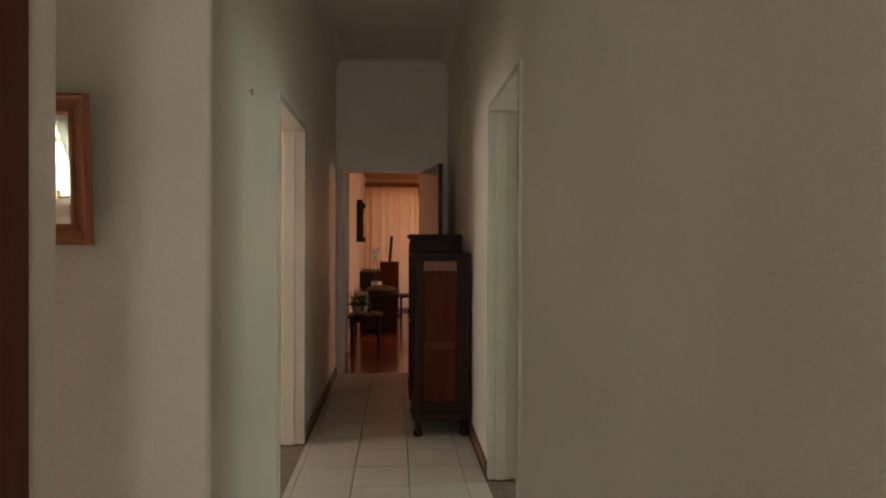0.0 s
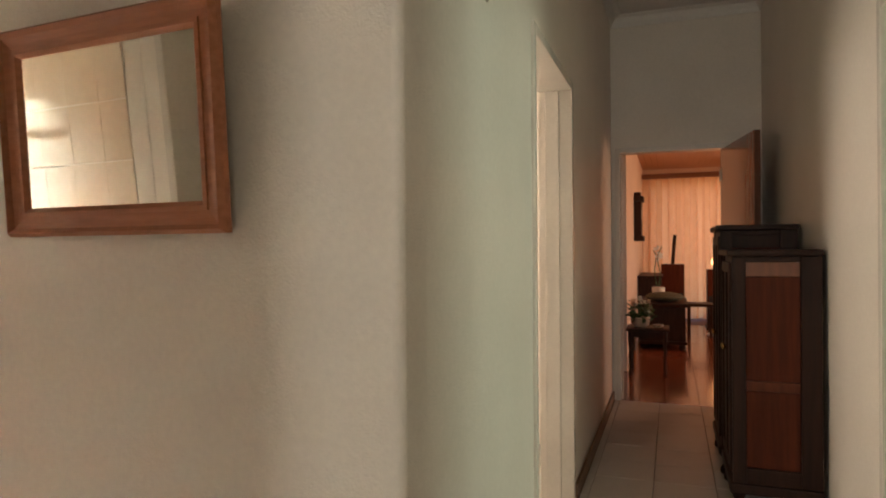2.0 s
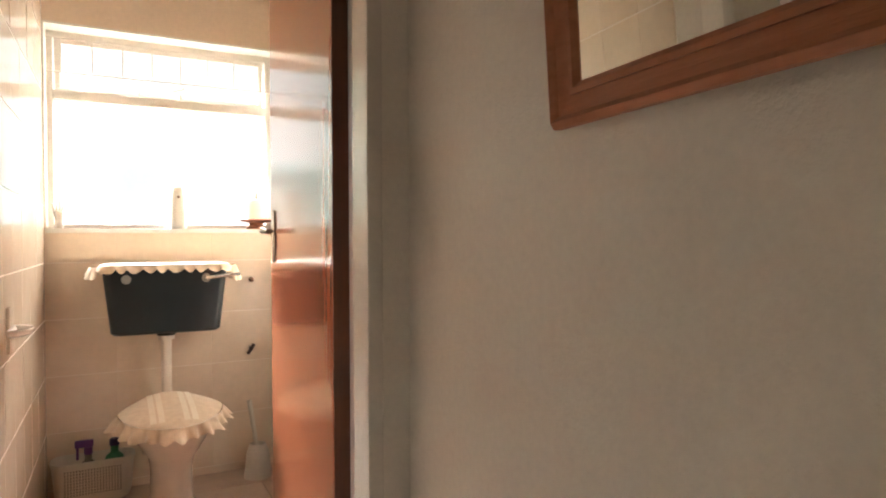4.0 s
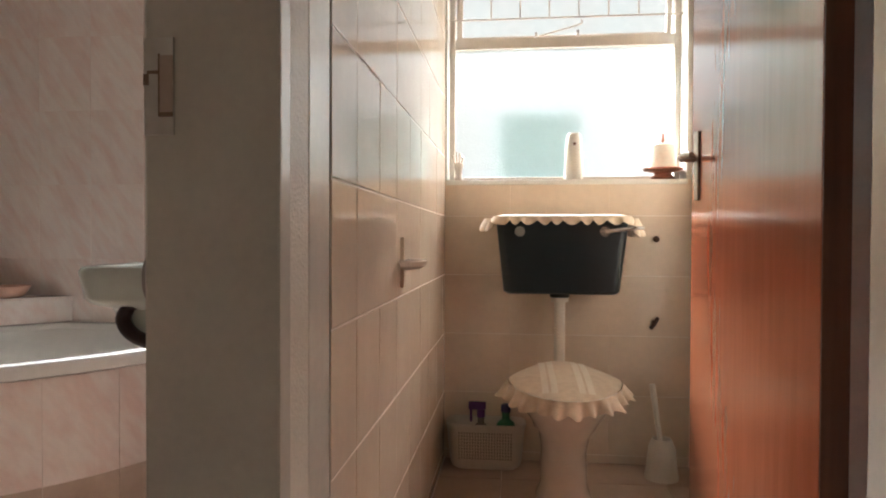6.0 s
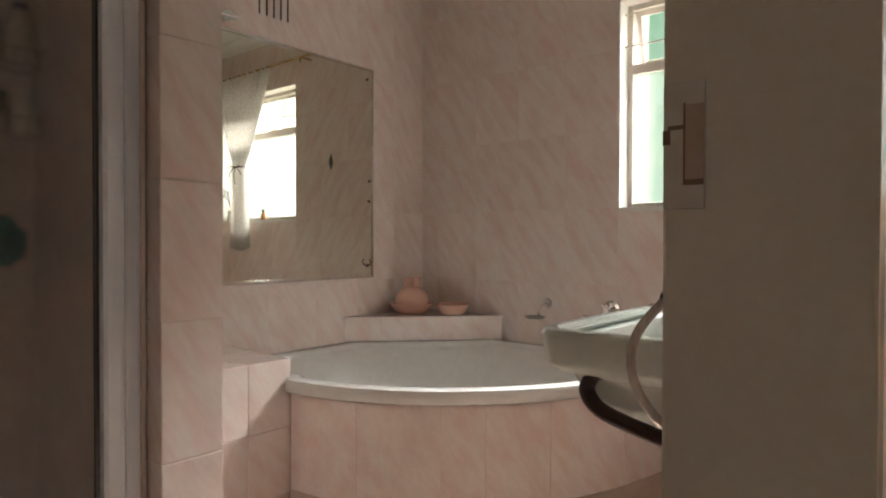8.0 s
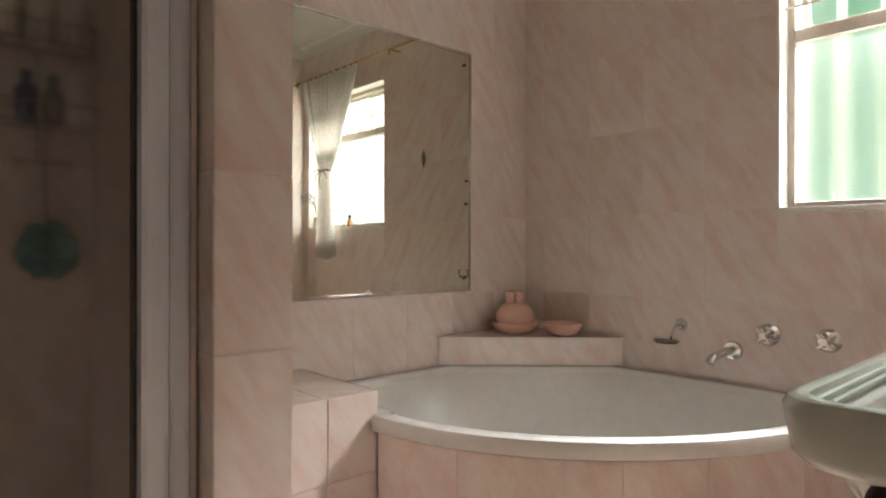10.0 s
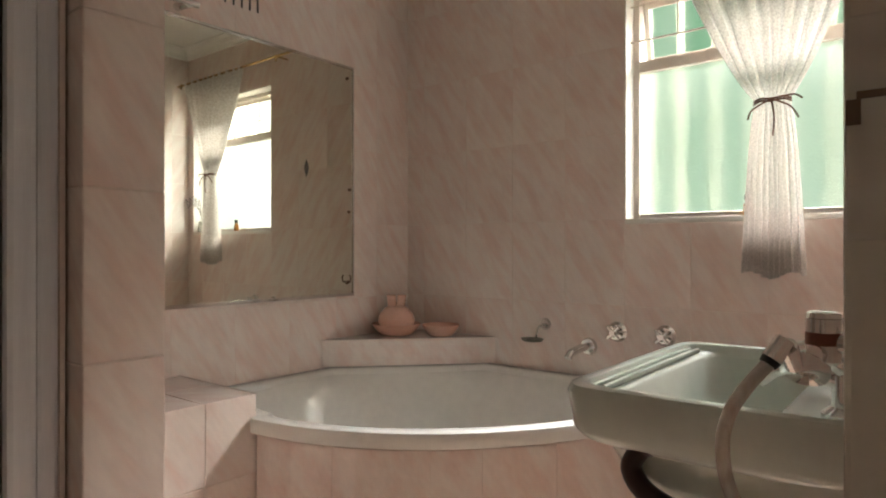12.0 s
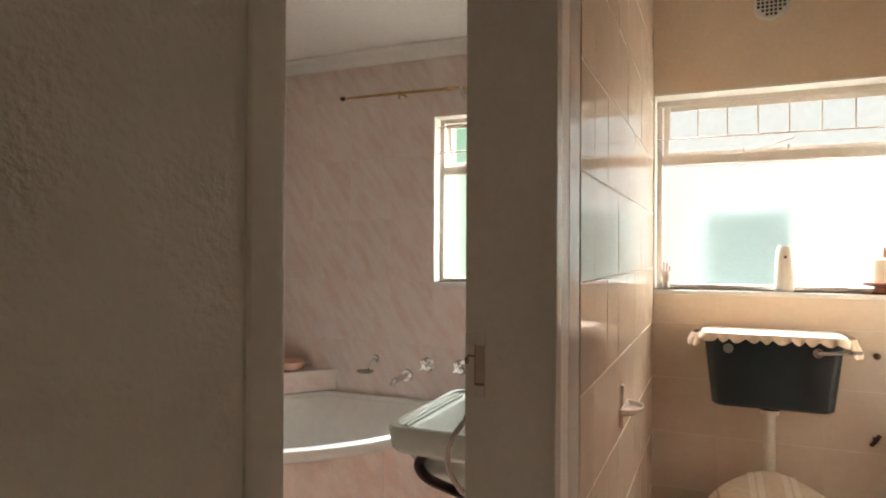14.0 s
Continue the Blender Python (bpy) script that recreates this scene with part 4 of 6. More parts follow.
# ---- hall cabinets ----
def hall_cabinet(x0, x1, y0, y1, top, label, gallery):
    c = thing("display_cabinet", ((x0 + x1) / 2, (y0 + y1) / 2, 0), label, "cabinet")
    b0 = 0.16
    part("carcass", boxes((x0 + 0.012, x1 - 0.01, y0 + 0.03, y1 - 0.03, b0, top - 0.03)), DARK_WOOD, c)
    for y, n in ((y0, 0.028), (y1 - 0.028, 0.028)):
        p0, p1 = x0 + 0.062, x1 - 0.09
        fr = part("side_frame", boxes((x0 + 0.004, p0, y, y + n, b0, top - 0.03), (p1, x1 - 0.004, y, y + n, b0, top - 0.03),
                                      (p0, p1, y, y + n, top - 0.055, top - 0.03), (p0, p1, y, y + n, b0, b0 + 0.07), bevel=0.004), DARK_WOOD, c)
        for nm, z0, z1, d, wood, lab in (("upper_panel", 0.632, top - 0.125, 0.012, RED_WOOD, "red-brown veneer panel"), ("middle_band", 0.585, 0.630, 0.009, BAND_WOOD, "slightly lighter middle band"),
                                         ("lower_panel", b0 + 0.072, 0.583, 0.014, RED_WOOD, "red-brown veneer panel"), ("top_strip", top - 0.122, top - 0.057, 0.009, AMBER_WOOD if top < 1.3 else DARK_WOOD, "lighter amber strip" if top < 1.3 else "dark plain strip")):
            part(nm, boxes((p0 + 0.001, p1 - 0.001, y + d, y + n, z0, z1), bevel=0.002), wood, fr, lab)
    w = (y1 - y0 - 0.07) / 2
    for k in range(2):
        a = y0 + 0.035 + k * w
        d = part("door", boxes((x0 - 0.006, x0 + 0.011, a + 0.002, a + 0.045, b0 + 0.04, top - 0.06), (x0 - 0.006, x0 + 0.011, a + w - 0.045, a + w - 0.002, b0 + 0.04, top - 0.06),
                               (x0 - 0.006, x0 + 0.011, a + 0.045, a + w - 0.045, b0 + 0.04, b0 + 0.09), (x0 - 0.006, x0 + 0.011, a + 0.045, a + w - 0.045, top - 0.11, top - 0.06), bevel=0.003), DARK_WOOD, c)
        part("door_panel", boxes((x0 + 0.002, x0 + 0.011, a + 0.046, a + w - 0.046, b0 + 0.091, top - 0.111)), RED_WOOD, d)
        bm = bmesh.new()
        ball(bm, (x0 - 0.016, a + (w - 0.02 if k == 0 else 0.02), 0.75), 0.012, seg=10)
        part("knob", bm, BRASS, d, smooth=True)
    part("top_board", boxes((x0 - 0.018, x1 + 0.002, y0 - 0.015, y1 + 0.015, top - 0.029, top), bevel=0.008), DARK_WOOD, c)
    part("base_moulding", boxes((x0 - 0.01, x1, y0 - 0.008, y1 + 0.008, 0.11, 0.158), bevel=0.01), DARK_WOOD, c)
    if gallery:
        part("gallery", boxes((x0 + 0.01, x1 - 0.02, y1 - 0.06, y1 - 0.03, top + 0.001, top + gallery), bevel=0.012), DARK_WOOD, c)
    for x in (x0 + 0.03, x1 - 0.035):
        for y in (y0 + 0.025, y1 - 0.025):
            bm = bmesh.new()
            lathe(bm, (x, y, 0), [(0.022, 0), (0.032, 0.012), (0.030, 0.035), (0.018, 0.055), (0.022, 0.085), (0.034, 0.109)], 12)
            part("foot", bm, DARK_WOOD, c, smooth=True)


hall_cabinet(0.122, 0.498, 4.80, 5.32, 1.232, "dark wooden display cabinet with red-brown side panels in the hall", 0)
hall_cabinet(0.112, 0.498, 5.37, 5.92, 1.365, "taller dark wooden cabinet standing behind the first", 0)

# ---- framed hall mirror, leaning out at the top ----
hm = thing("hall_mirror", (-1.262, 2.645, 1.282), "framed mirror in moulded reddish oak on the lobby wall", "mirror")
tilt = Matrix.Translation((-1.253, 2.634, 1.281)) @ Matrix.Rotation(radians(-3.0), 4, "Z") @ Matrix.Rotation(radians(3.6), 4, "X")
MW, MH = 0.632, 0.462


def frame_ring(inset0, inset1, d0, d1, d2):
    """A mitred moulding between two insets from the outer edge; depths towards the room."""
    bm = bmesh.new()
    prof = [(inset0, 0.0), (inset0, -d0), ((inset0 + inset1) / 2, -d1), (inset1, -d2), (inset1, 0.0)]
    loops = []
    for cx, cz in ((-1, 0), (1, 0), (1, 1), (-1, 1)):
        loops.append([(cx * (MW / 2 - i), d, (i if cz == 0 else MH - i)) for i, d in prof])
    skin(bm, loops + [loops[0]], True, (False, False))
    bmesh.ops.remove_doubles(bm, verts=bm.verts, dist=1e-5)
    bmesh.ops.transform(bm, matrix=tilt, verts=bm.verts)
    return bm


part("outer_moulding", frame_ring(0.0, 0.018, 0.015, 0.027, 0.016), FRAME_WOOD, hm)
part("middle_moulding", frame_ring(0.018, 0.046, 0.016, 0.012, 0.010), FRAME_WOOD, hm)
part("inner_moulding", frame_ring(0.046, 0.064, 0.015, 0.015, 0.007), FRAME_WOOD, hm)
bm = boxes((-MW / 2 + 0.063, MW / 2 - 0.063, -0.006, -0.002, 0.063, MH - 0.063))
bmesh.ops.transform(bm, matrix=tilt, verts=bm.verts)
part("glass", bm, MIRROR, hm, "clear mirror glass")
bm = boxes((-MW / 2 + 0.005, MW / 2 - 0.005, -0.0015, 0.002, 0.005, MH - 0.005))
bmesh.ops.transform(bm, matrix=tilt, verts=bm.verts)
part("backing", bm, EDGE_WOOD, hm)

# ---- toilet ----
CY = 2.213
cs = thing("cistern", (-3.8, CY, 0.705), "black plastic wall cistern with a frilled cream cover", "cistern")
bm = bmesh.new()


def rrect(x0, x1, y0, y1, z, r, n=5):
    pts = []
    for cx, cy, a0 in ((x1 - r, y1 - r, 0), (x0 + r, y1 - r, 90), (x0 + r, y0 + r, 180), (x1 - r, y0 + r, 270)):
        for k in range(n + 1):
            a = radians(a0 + 90 * k / n)
            pts.append((cx + r * math.cos(a), cy + r * math.sin(a), z))
    return pts


skin(bm, [rrect(-3.895, -3.715, CY - 0.205, CY + 0.205, 0.708, 0.03), rrect(-3.897, -3.703, CY - 0.218, CY + 0.218, 0.718, 0.035),
          rrect(-3.9, -3.69, CY - 0.246, CY + 0.246, 0.975, 0.03), rrect(-3.9, -3.69, CY - 0.246, CY + 0.246, 0.99, 0.03)])
tank = part("tank", bm, BLACK_PLASTIC, cs, smooth=True)
for y, nm in ((CY - 0.158, "blank_button"), (CY + 0.155, "lever_boss")):
    bm = bmesh.new()
    rod(bm, (-3.695, y, 0.945), (-3.676, y, 0.945), 0.019, seg=20)
    rod(bm, (-3.677, y, 0.945), (-3.670, y, 0.945), 0.008, seg=14)
    b = part(nm, bm, CHROME, tank, "chrome boss", True)
bm = bmesh.new()
sweep(bm, [(-3.668, CY + 0.155, 0.945), (-3.655, CY + 0.19, 0.949), (-3.648, CY + 0.25, 0.957), (-3.65, CY + 0.29, 0.958)], 0.005, 0.007, 10)
part("flush_lever", bm, CHROME, tank, "chrome flush lever", True)
# frilled cover: top sheet and gathered hem
cc = thing("cistern_cover", (-3.79, CY, 0.985), "cream satin cistern cover with a scalloped frill", "cloth cover")
bm = bmesh.new()
skin(bm, [rrect(-3.912, -3.678, CY - 0.258, CY + 0.258, 0.996, 0.04), rrect(-3.91, -3.68, CY - 0.256, CY + 0.256, 1.004, 0.04), rrect(-3.88, -3.72, CY - 0.22, CY + 0.22, 1.010, 0.03)])
part("top_cloth", bm, LINEN, cc, smooth=True)


def frill(bm, path, drop, waves, out, scallop, thick=0.0):
    """A gathered hem that hangs from a closed line of (x, y, z, nx, ny)."""
    n = len(path)
    rings = [[], [], [], []]
    for i, (x, y, z, nx, ny) in enumerate(path):
        w = math.sin(2 * math.pi * waves * i / n)
        w2 = math.sin(2 * math.pi * waves * 0.37 * i / n + 1.0)
        for k, f in enumerate((0.0, 0.35, 0.75, 1.0)):
            lobe = abs(math.sin(math.pi * waves * i / n + 0.4 * w2))
            o = out * f * (0.6 + 0.35 * w + 0.25 * w2) + 0.004
            rings[k].append((x + nx * o, y + ny * o, z - drop * f * (1 - scallop + scallop * lobe)))
    skin(bm, rings, True, (False, False))


def outline(pts):
    out = []
    n = len(pts)
    for i in range(n):
        a, b = Vector(pts[i - 1]), Vector(pts[(i + 1) % n])
        d = (b - a).normalized()
        out.append((*pts[i], d.y, -d.x))
    return out


def dense(pts, step):
    out = []
    for i in range(len(pts)):
        a, b = Vector(pts[i]), Vector(pts[(i + 1) % len(pts)])
        m = max(1, int((b - a).length / step))
        out += [tuple(a.lerp(b, k / m)) for k in range(m)]
    return out


bm = bmesh.new()
frill(bm, outline(dense(rrect(-3.908, -3.68, CY - 0.256, CY + 0.256, 0.999, 0.04), 0.005)), 0.030, 26, 0.018, 0.6)
part("frill", bm, LINEN, cc, smooth=True)
for s in (-1, 1):
    bm = bmesh.new()
    path = [(-3.80 + 0.07 * math.cos(a), CY + s * (0.262 + 0.03 * abs(math.sin(a))), 0.996, math.cos(a), s * abs(math.sin(a))) for a in [2 * math.pi * k / 120 for k in range(120)]]
    frill(bm, path, 0.07 if s > 0 else 0.05, 6, 0.03, 0.4)
    part("side_frill", bm, LINEN, cc, smooth=True)
# flush pipe
bm = bmesh.new()
rod(bm, (-3.80, CY, 0.43), (-3.80, CY, 0.69), 0.021, seg=18)
rod(bm, (-3.80, CY, 0.672), (-3.80, CY, 0.690), 0.034, seg=18)
sweep(bm, [(-3.80, CY, 0.44), (-3.80, CY, 0.38), (-3.77, CY, 0.345), (-3.72, CY, 0.34)], 0.021, seg=16)
fp = tagged(part("flush_pipe", bm, WHITE_PLASTIC, smooth=True), "white plastic flush pipe between cistern and pan", "pipe")
bm = bmesh.new()
rod(bm, (-3.80, CY, 0.690), (-3.80, CY, 0.706), 0.038, seg=18)
part("rubber_nut", bm, BLACK_RUBBER, fp, "black rubber nut")
# pan
tp = thing("toilet_pan", (-3.5, CY, 0), "cream ceramic toilet pan under a frilled seat cover", "toilet")
bm = bmesh.new()


def oval(cx, a, b, z, n=40):
    out = []
    for k in range(n):
        c, d = math.cos(2 * math.pi * k / n), math.sin(2 * math.pi * k / n)
        out.append((cx + a * c, CY + b * d * (1 if c > 0 else 1 + 0.42 * c), z - 0.085 * a * c * (z > 0.38)))
    return out


skin(bm, [oval(-3.59, 0.20, 0.098, 0.0), oval(-3.59, 0.198, 0.094, 0.02), oval(-3.59, 0.185, 0.082, 0.05), oval(-3.59, 0.182, 0.080, 0.18), oval(-3.58, 0.195, 0.092, 0.24), oval(-3.57, 0.215, 0.13, 0.30),
          oval(-3.56, 0.228, 0.165, 0.35), oval(-3.56, 0.23, 0.17, 0.375), oval(-3.56, 0.19, 0.14, 0.376), oval(-3.56, 0.15, 0.11, 0.26), oval(-3.57, 0.08, 0.06, 0.2)])
part("bowl", bm, CREAM_CERAMIC, tp, smooth=True)
bm = bmesh.new()
skin(bm, [oval(-3.56, 0.23, 0.175, 0.392), oval(-3.56, 0.235, 0.18, 0.399), oval(-3.56, 0.225, 0.172, 0.410)])
part("lid", bm, WHITE_PLASTIC, tp, smooth=True)
sc = thing("seat_cover", (-3.56, CY, 0.402), "cream satin toilet seat cover with pale stripes and deep frill", "cloth cover")
bm = bmesh.new()
SCX = -3.56


def dome(r):
    """Height of the padded seat cover at a share r of its outline."""
    return 0.441 - 0.020 * r ** 3


skin(bm, [oval(SCX, 0.235 * r, 0.195 * r, dome(r)) for r in (1.0, 0.97, 0.9, 0.78, 0.6, 0.4, 0.2, 0.05)])
part("top_cloth", bm, LINEN, sc, smooth=True)
bm = bmesh.new()
frill(bm, outline(dense(oval(SCX, 0.235, 0.195, 0.420, 60), 0.004)), 0.050, 25, 0.042, 0.24)
part("frill", bm, LINEN, sc, smooth=True)
for o in (-0.075, -0.045, 0.045, 0.075):
    bm = bmesh.new()
    edges = ([], [])
    for k in range(13):
        c = -0.8 + 1.6 * k / 12
        for e, w in zip(edges, (-0.011, 0.011)):
            d = (o + w) / 0.195
            r = math.sqrt(c * c + (d / (1 if c > 0 else 1 + 0.42 * c)) ** 2)
            e.append((SCX + 0.235 * c, CY + o + w, dome(min(r, 1)) - 0.085 * 0.235 * c + 0.0022))
    skin(bm, edges, False, (False, False))
    part("stripe", bm, LINEN_STRIPE, sc, "paler satin stripe", True)

# soap dish on the side wall
hx, hy = -2.90, 1.742
ph = thing("wall_soap_dish", (hx, hy, 0.855), "small cream ceramic soap dish set in the tiled wall", "soap dish")
part("back_plate", boxes((hx - 0.014, hx + 0.014, hy - 0.002, hy + 0.010, 0.79, 0.92), bevel=0.004), CREAM_TILE, ph)
bm = bmesh.new()


def tray(inset, z):
    return [(hx + (0.078 - inset) * math.cos(a) * (1 if abs(math.cos(a)) < 0.9 else 0.97), hy + 0.006 + max(0.0, (0.062 - inset) * math.sin(a)) + (inset if math.sin(a) <= 0.01 else 0), z)
            for a in [math.pi * k / 20 for k in range(21)]]


skin(bm, [tray(0.022, 0.838), tray(0.006, 0.846), tray(0.0, 0.858), tray(0.002, 0.862), tray(0.007, 0.860), tray(0.012, 0.850)])
part("tray", bm, CREAM_CERAMIC, ph, smooth=False)
bm = bmesh.new()
sweep(bm, [(TBX + 0.012, 2.582, 0.558), (TBX + 0.016, 2.590, 0.570), (TBX + 0.018, 2.600, 0.586), (TBX + 0.014, 2.610, 0.602)], 0.007, 0.008)
box(bm, TBX + 0.001, TBX + 0.013, 2.588, 2.604, 0.567, 0.592, 0.002)
tagged(part("wall_hook", bm, IRON, smooth=True), "small dark metal hook on the tiled wall", "hook")
bm = bmesh.new()
rod(bm, (TBX + 0.001, 2.597, 0.918), (TBX + 0.03, 2.597, 0.918), 0.008)
ball(bm, (TBX + 0.034, 2.597, 0.918), 0.013, seg=10)
tagged(part("wall_peg", bm, RUST, smooth=True), "brown peg screwed into the tiled wall", "peg")

# basket with cleaning bottles
bk = thing("basket", (-3.72, 1.925, 0), "white perforated plastic basket holding cleaning bottles", "basket")
bx, by = -3.842, 1.925
BKL = [(0.050, 0.118, 0.002, 0.03), (0.060, 0.136, 0.012, 0.045), (0.064, 0.145, 0.035, 0.055), (0.070, 0.156, 0.165, 0.055), (0.073, 0.160, 0.170, 0.055), (0.073, 0.160, 0.184, 0.055), (0.068, 0.155, 0.184, 0.052), (0.064, 0.15, 0.165, 0.05), (0.054, 0.132, 0.02, 0.04)]
bm = bmesh.new()
skin(bm, [rrect(bx - a, bx + a, by - b, by + b, z, r) for a, b, z, r in BKL])
body = part("body", bm, WHITE_PLASTIC, bk, smooth=True)
# raised darker chips on the closed wall stand in for the shaded holes
bm = bmesh.new()
for r in range(9):
    z = 0.05 + r * 0.0125
    f = (z - 0.035) / 0.13
    for k in range(20):
        y = by - 0.103 + k * 0.0108
        box(bm, bx + 0.0630 + 0.006 * f, bx + 0.0647 + 0.006 * f, y - 0.0026, y + 0.0026, z - 0.0040, z + 0.0040)
tagged(part("perforations", bm, STEEL, body, "small oval holes"), kind="stuff")


def bottle(name, x, y, z, r, h, material, capm, label, cap=0.03, trig=False, neck=0.4):
    b = thing(name, (x, y, z), label, "bottle")
    bm = bmesh.new()
    lathe(bm, (x, y, z), [(r * 0.92, 0), (r, 0.006), (r, h * 0.68), (r * 0.85, h * 0.78), (r * neck, h * 0.86), (r * neck, h)], 18)
    part("body", bm, material, b, smooth=True)
    bm = bmesh.new()
    lathe(bm, (x, y, z + h), [(r * neck * 1.25, 0.0005), (r * neck * 1.25, cap * 0.8), (r * neck, cap)], 14)
    if trig:
        box(bm, x - 0.012, x + 0.012, y - 0.05, y + 0.02, z + h + cap, z + h + cap + 0.03, 0.005)
        box(bm, x - 0.005, x + 0.005, y - 0.045, y - 0.035, z + h - 0.02, z + h + cap, 0.002)
    part("cap", bm, capm, b, smooth=not trig)
    return b


bottle("spray_bottle", -3.845, 1.905, 0.022, 0.034, 0.175, CLEAR_PLASTIC, PURPLE, "clear bottle with a purple trigger in the basket", 0.03, True)
bottle("cleaner_bottle", -3.84, 2.005, 0.022, 0.040, 0.20, GREEN_PLASTIC, NAVY_PLASTIC, "green cleaner bottle with a dark blue cap in the basket", 0.03)

# brush in its holder
br = thing("toilet_brush", (-3.78, 2.60, 0), "white toilet brush standing in a clear plastic holder", "toilet brush")
bm = bmesh.new()
lathe(bm, (-3.78, 2.60, 0), [(0.062, 0.0), (0.064, 0.01), (0.058, 0.04), (0.05, 0.12), (0.036, 0.155), (0.033, 0.155), (0.046, 0.12), (0.053, 0.04), (0.05, 0.01)], 22)
part("holder", bm, WHITE_PLASTIC, br, smooth=True)
bm = bmesh.new()
rod(bm, (-3.78, 2.598, 0.12), (-3.79, 2.565, 0.36), 0.009, 0.011, 12)
rod(bm, (-3.779, 2.60, 0.03), (-3.78, 2.598, 0.14), 0.034, 0.03, 16)
part("handle", bm, WHITE_PLASTIC, br, smooth=True)

# things on the toilet sill
SZ = SILL + 0.001
sx = TBX - 0.055
fr_ = thing("air_freshener", (sx, 2.28, SZ), "tall white automatic air freshener on the window sill", "air freshener")
bm = bmesh.new()
skin(bm, [rrect(sx - 0.034, sx + 0.034, 2.245, 2.315, SZ, 0.028), rrect(sx - 0.037, sx + 0.037, 2.242, 2.318, SZ + 0.02, 0.03), rrect(sx - 0.035, sx + 0.035, 2.245, 2.315, SZ + 0.13, 0.03),
          rrect(sx - 0.03, sx + 0.03, 2.251, 2.309, SZ + 0.185, 0.027), rrect(sx - 0.022, sx + 0.022, 2.257, 2.303, SZ + 0.195, 0.02)])
part("body", bm, WHITE_PLASTIC, fr_, smooth=True)
bm = bmesh.new()
rod(bm, (sx + 0.028, 2.28, SZ + 0.148), (sx + 0.0375, 2.28, SZ + 0.148), 0.007, 0.006)
part("nozzle", bm, EDGE_WOOD, fr_, "small brown nozzle")
cn = thing("candle_stand", (sx, 2.64, SZ), "white pillar candle with a brown wick on a turned red-brown stand", "candle")
bm = bmesh.new()
lathe(bm, (sx, 2.64, SZ), [(0.045, 0), (0.048, 0.008), (0.032, 0.022), (0.036, 0.03), (0.076, 0.038), (0.079, 0.046), (0.07, 0.048)], 28)
part("stand", bm, RED_CLAY, cn, smooth=True)
bm = bmesh.new()
lathe(bm, (sx, 2.64, SZ + 0.0485), [(0.052, 0), (0.053, 0.003), (0.052, 0.092), (0.046, 0.098), (0.035, 0.094)], 28)
part("candle", bm, WAX, cn, smooth=True)
bm = bmesh.new()
lathe(bm, (sx, 2.64, SZ + 0.14), [(0.005, 0), (0.007, 0.02), (0.003, 0.05)], 8)
part("tip", bm, RED_CLAY, cn, "brown wick")
hd = thing("hand_ornament", (sx, 1.80, SZ), "small pale ceramic hand ornament on the window sill", "ornament")
bm = bmesh.new()
lathe(bm, (sx, 1.80, SZ), [(0.018, 0), (0.02, 0.008), (0.014, 0.02), (0.015, 0.045), (0.021, 0.065), (0.018, 0.075)], 14, (0.7, 1))
for k, (o, h) in enumerate(((-0.018, 0.045), (-0.007, 0.06), (0.005, 0.055), (0.016, 0.042))):
    sweep(bm, [(sx, 1.80 + o * 0.8, SZ + 0.07), (sx + 0.004, 1.80 + o * 1.1, SZ + 0.07 + h * 0.5), (sx + 0.01, 1.80 + o * 1.2, SZ + 0.062 + h)], 0.0045, seg=8)
part("hand_shape", bm, CREAM_CERAMIC, hd, smooth=True)
# round vent
VX, VY, VZ = TBX + 0.002, 2.222, 2.385
cv = thing("wall_vent", (VX, VY, VZ), "round cream plastic wall vent with square holes", "vent")
bm = bmesh.new()
rod(bm, (VX, VY, VZ), (VX + 0.014, VY, VZ), 0.075, 0.068, 36)
disc = part("disc", bm, WHITE_PLASTIC, cv)
# black squares laid on the solid disc give the shade inside its holes
bm = bmesh.new()
for i in range(-3, 4):
    for j in range(-3, 4):
        if i * i + j * j < 11:
            box(bm, VX + 0.0142, VX + 0.0152, VY + i * 0.0165 - 0.0055, VY + i * 0.0165 + 0.0055, VZ + j * 0.0165 - 0.0055, VZ + j * 0.0165 + 0.0055)
tagged(part("holes", bm, BLACK_RUBBER, disc, "dark square holes"), kind="stuff")

# ---- bathroom: bath, shelf, ledge ----
def bez(p0, p1, p2, p3, n):
    out = []
    for k in range(n + 1):
        t = k / n
        a, b, c, d = (1 - t) ** 3, 3 * t * (1 - t) ** 2, 3 * t * t * (1 - t), t ** 3
        out.append((a * p0[0] + b * p1[0] + c * p2[0] + d * p3[0], a * p0[1] + b * p1[1] + c * p2[1] + d * p3[1]))
    return out


RIM = 0.530
FRONT = bez((-2.775, -0.05), (-2.80, 0.50), (-3.35, 0.93), (-4.012, 0.93), 22)
PLAN = [(-2.815, -0.513), *((-2.815 - 0.675 * k / 4, -0.513) for k in range(1, 5)), *((-3.49 - 0.522 * k / 4, -0.513 + 0.483 * k / 4) for k in range(1, 5)),
        *((-4.012, -0.03 + 0.96 * k / 6) for k in range(1, 6)), *FRONT[::-1], (-2.80, -0.08), (-2.815, -0.25)]


def shrink(pts, d):
    """The outline moved inwards by d."""
    n = len(pts)
    c = Vector((sum(p[0] for p in pts) / n, sum(p[1] for p in pts) / n))
    out = []
    for i in range(n):
        a, p, b = Vector(pts[i - 1]), Vector(pts[i]), Vector(pts[(i + 1) % n])
        e = ((p - a).normalized() + (b - p).normalized()).normalized()
        nrm = Vector((e.y, -e.x))
        if nrm.dot(c - p) < 0:
            nrm = -nrm
        out.append(tuple(p + nrm * d))
    return out


